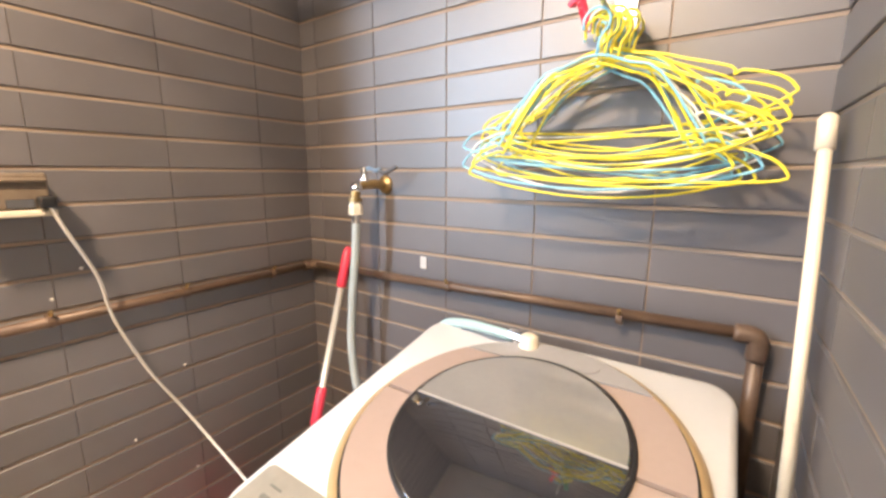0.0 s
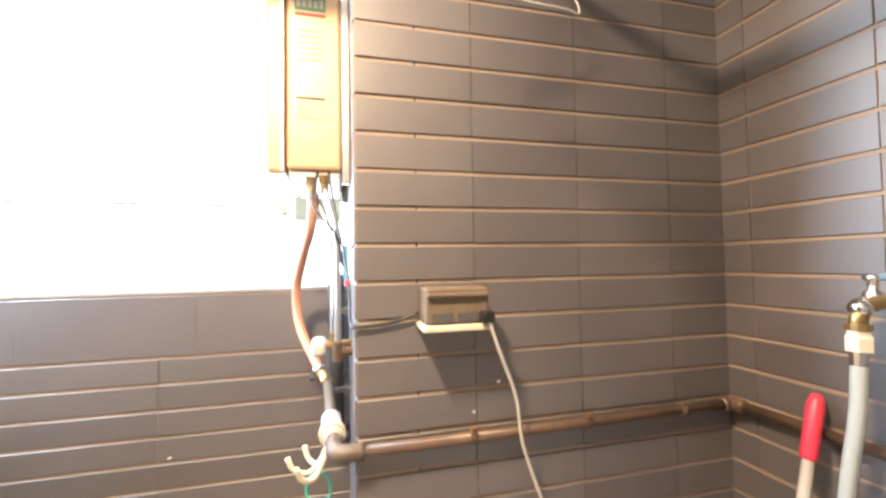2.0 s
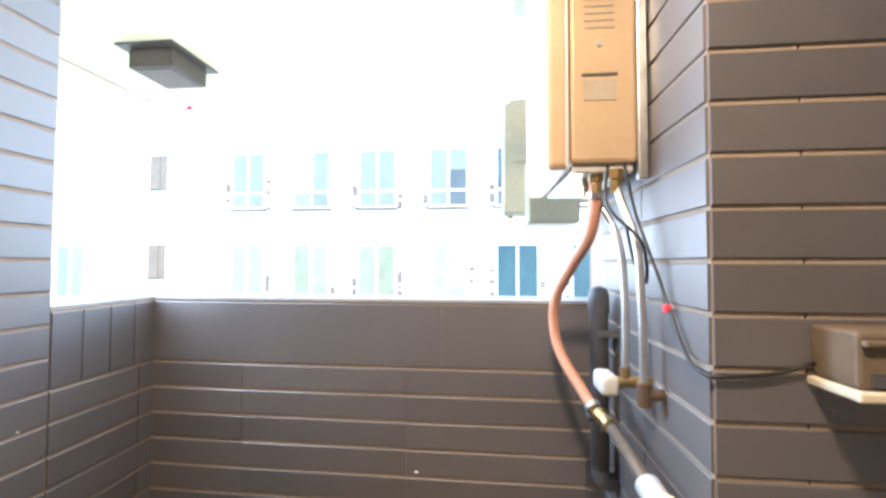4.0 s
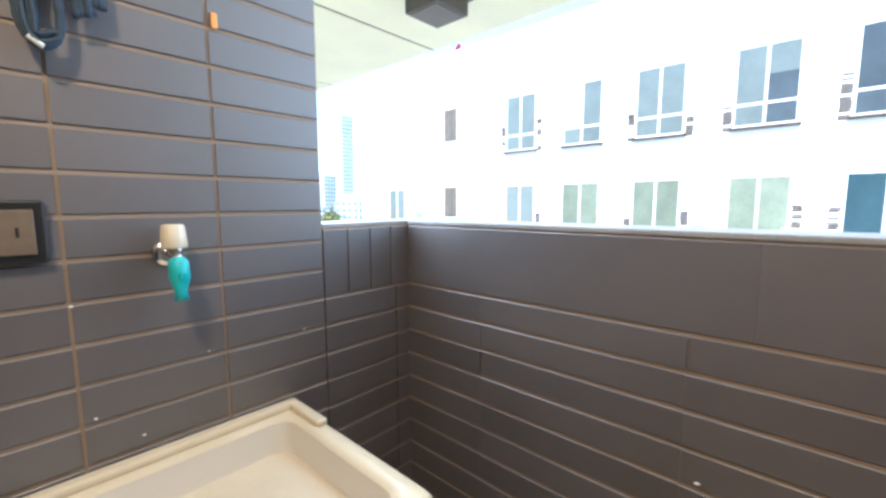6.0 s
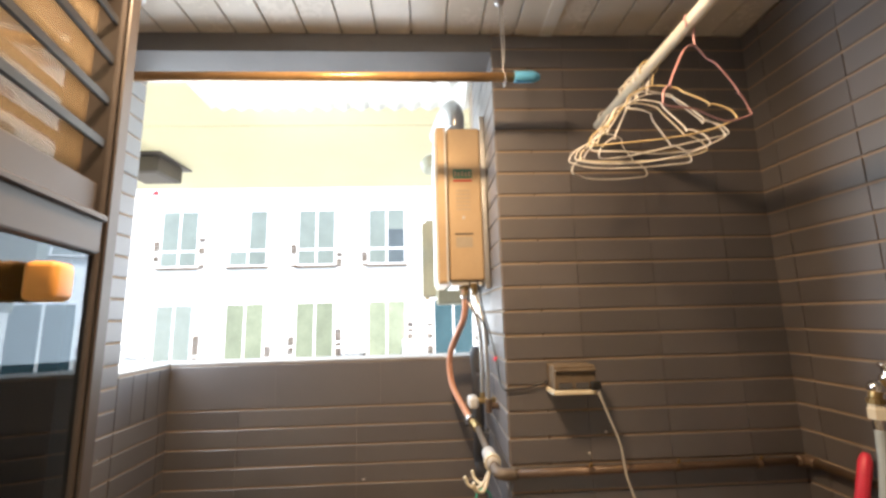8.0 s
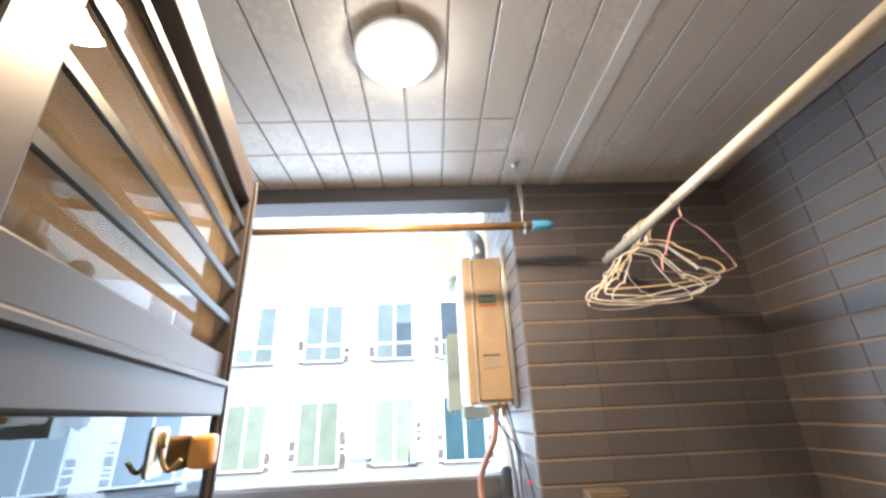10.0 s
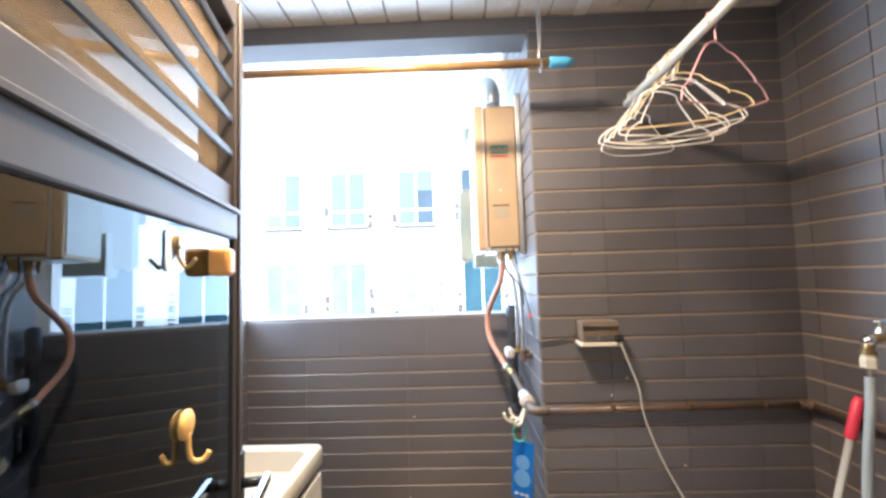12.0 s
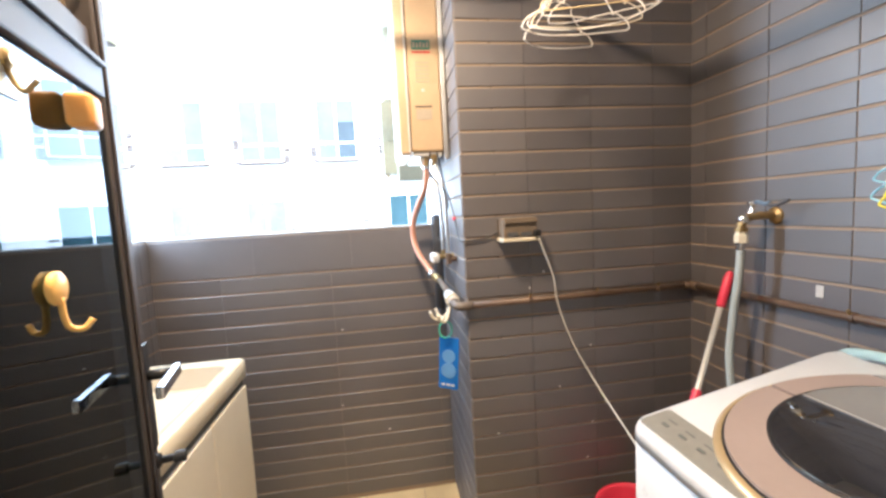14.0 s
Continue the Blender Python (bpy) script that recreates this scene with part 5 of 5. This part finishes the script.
def south_outlet():
    t = thing("wall_outlet", (-0.80, SY, 1.32), "outlet in a dark frame on the tiled wall", "outlet")
    P("frame", box(-0.862, -0.735, SY + 0.004, SY + 0.022, 1.272, 1.372, 0.004), M_BLACKRUB, t)
    P("cover", box(-0.848, -0.749, SY + 0.0225, SY + 0.027, 1.287, 1.357, 0.002), M_DUSTY, t, "beige cover")
    for k in (-0.83, -0.79):
        P("slot", box(k, k + 0.004, SY + 0.0272, SY + 0.028, 1.315, 1.330), M_BLACKRUB, t)
    tagged(mesh_ob("orange_tab", box(-1.140, -1.128, SY + 0.005, SY + 0.012, 1.712, 1.742, 0.002), M_ORANGE), "small orange tab stuck in a tile joint", "tab")


south_outlet()


def dark_cloth():
    """A dark net bag bunched on a wall hook: nested straps in a long loop, and a short gathered end beside it."""
    t = thing("hanging_net_bag", (-0.905, SY + 0.03, 1.9), "dark blue-grey net bag bunched on a wall hook", "bag")
    rng = random.Random(3)
    for k in range(7):
        a, y = 0.0040 * k, SY + 0.030 + 0.004 * (k % 3)
        P("strap", tube(smooth_line([(-0.905, y, 1.905), (-0.868 - a, y + 0.006, 1.80), (-0.851 - a, y + 0.008, 1.70), (-0.853 - a * 0.9, y + 0.010, 1.632 + a * 0.3), (-0.868 - a * 0.2, y + 0.012, 1.604 + a * 0.7), (-0.888, y + 0.010, 1.604 + a), (-0.903 + a * 0.25, y + 0.008, 1.635), (-0.903 + a * 0.2, y + 0.006, 1.72), (-0.906, y, 1.90)], 6), 0.0034, 7, rings=lambda i: 0.85 + 0.3 * (i % 2)), M_DARKCLOTH, t, "", True)
    for k in range(8):
        x = -0.922 - 0.0048 * k
        zb = 1.655 + 0.0025 * k + rng.uniform(0, 0.012)
        P("fold", tube(smooth_line([(-0.907, SY + 0.036, 1.90), (x * 0.6 - 0.363, SY + 0.045, 1.80), (x + 0.003, SY + 0.040 + rng.uniform(-0.008, 0.008), zb + 0.05), (x, SY + 0.036, zb)], 5), 0.0052, 8, rings=lambda i: 0.7 + 0.04 * min(i, 10)), M_DARKCLOTH, t, "", True)
    P("toggle", tube([(-0.862, SY + 0.048, 1.612), (-0.878, SY + 0.050, 1.600)], 0.0045, 8), M_CLEAR, t, "pale plastic toggle")
    P("hook", tube([(-0.905, SY + 0.004, 1.905), (-0.905, SY + 0.05, 1.905), (-0.905, SY + 0.055, 1.93)], 0.004, 8), M_STEEL, t)


dark_cloth()


def fleck(p, turn, w, h):
    """A dried splash of plaster stuck to a tile: a small uneven lens."""
    rng = random.Random(int(abs(p[0] * 91 + p[1] * 57 + p[2] * 33) * 100))
    b = bmesh.new()
    rim = [b.verts.new((w * math.cos(a) * rng.uniform(0.6, 1.1), 0, h * math.sin(a) * rng.uniform(0.6, 1.1))) for a in [math.pi * k / 4 for k in range(8)]]
    top = b.verts.new((0, -0.0016, 0))
    for k in range(8):
        b.faces.new((rim[k], rim[(k + 1) % 8], top))
    b.faces.new(rim[::-1])
    ob = mesh_ob("plaster_fleck", b, M_PLASTER)
    ob.matrix_basis = pose(*p, 0, rng.uniform(-40, 40), turn)
    tagged(ob, "small white plaster splash dried on a wall tile", "splash", "plaster splashes on the tiles")


for _x, _z in ((-0.898, 0.986), (-0.965, 0.927), (-1.086, 1.059), (-1.301, 1.056), (-0.881, 1.193)):
    fleck((_x, SY + 0.0045, _z), 180, 0.0045, 0.003)
for _y, _z in ((-0.52, 0.842), (-0.545, 0.476), (-0.331, 0.330)):
    fleck((PX + 0.0045, _y, _z), 90, 0.008, 0.0035)
for _y, _z in ((0.212, 1.077), (0.316, 0.692), (0.445, 0.538), (0.423, 0.398), (0.072, 0.540), (0.443, 0.840), (0.267, 1.133)):
    fleck((WX + 0.0045, _y, _z), 90, 0.005, 0.0045)

# ---- wall tiles ----
SOLDIER = 1.1235     # foot of the upright course on the parapet
lay_tiles(wall_north, (0, NY), 0, WX, EX, 0, CZ, -0.585, pitch_u=0.2375)
lay_tiles(wall_west, (WX, 0), 90, HY, NY, 0, CZ, 0.462, pitch_u=0.244, gap=0.0014)
lay_tiles(wall_heater, (0, HY), 0, PX, WX, 0, 2.56, WX)
lay_tiles(wall_parapet, (PX, 0), 90, SY, HY, 0, SOLDIER, HY - 0.05, pitch_u=2 * LEN, gap=0.0012)
lay_tiles(wall_parapet, (PX, 0), 90, SY, HY, SOLDIER, PT - 0.012, SY, pitch_u=0.43, pitch_z=0.19, row0=SOLDIER, gap=0.0007)
lay_tiles(wall_south, (0, SY), 180, -EX, -SE, 0, 2.43, -SE, pitch_u=0.2415, gap=0.0062)
lay_tiles(wall_south_low, (0, SY), 180, -SE, -PX, 0, SOLDIER, -SE)
lay_tiles(wall_south_low, (0, SY), 180, -SE, -PX, SOLDIER, PT - 0.012, -SE, pitch_u=ROW, pitch_z=0.19, row0=SOLDIER)
lay_tiles(wall_east, (EX, 0), -90, -NY, -0.153, 0, CZ, -NY, gap=0.0014)
lay_tiles(wall_east_south, (EX, 0), -90, 0.703, -SY, 0, CZ, 0.703)

# floor tiles
for _i in range(7):
    for _j in range(8):
        _x, _y = PX + 0.14 + 0.283 * _i, SY + 0.14 + 0.283 * _j
        if _x > EX + 0.05 or _y > NY:
            continue
        _a, _b2, _c, _d = max(PX, _x - 0.14), min(EX, _x + 0.14), max(SY, _y - 0.14), min(NY, _y + 0.14)
        if _c >= HY - 0.02 and _b2 < WX + 0.05:
            continue
        if _c > HY - 0.05 and _a < WX:
            _a = WX
        _o = mesh_ob("floor_tile", box(_a, _b2, _c, _d, -0.008, 0.0, 0.001, 1), M_FLOOR)
        _o.parent = floor
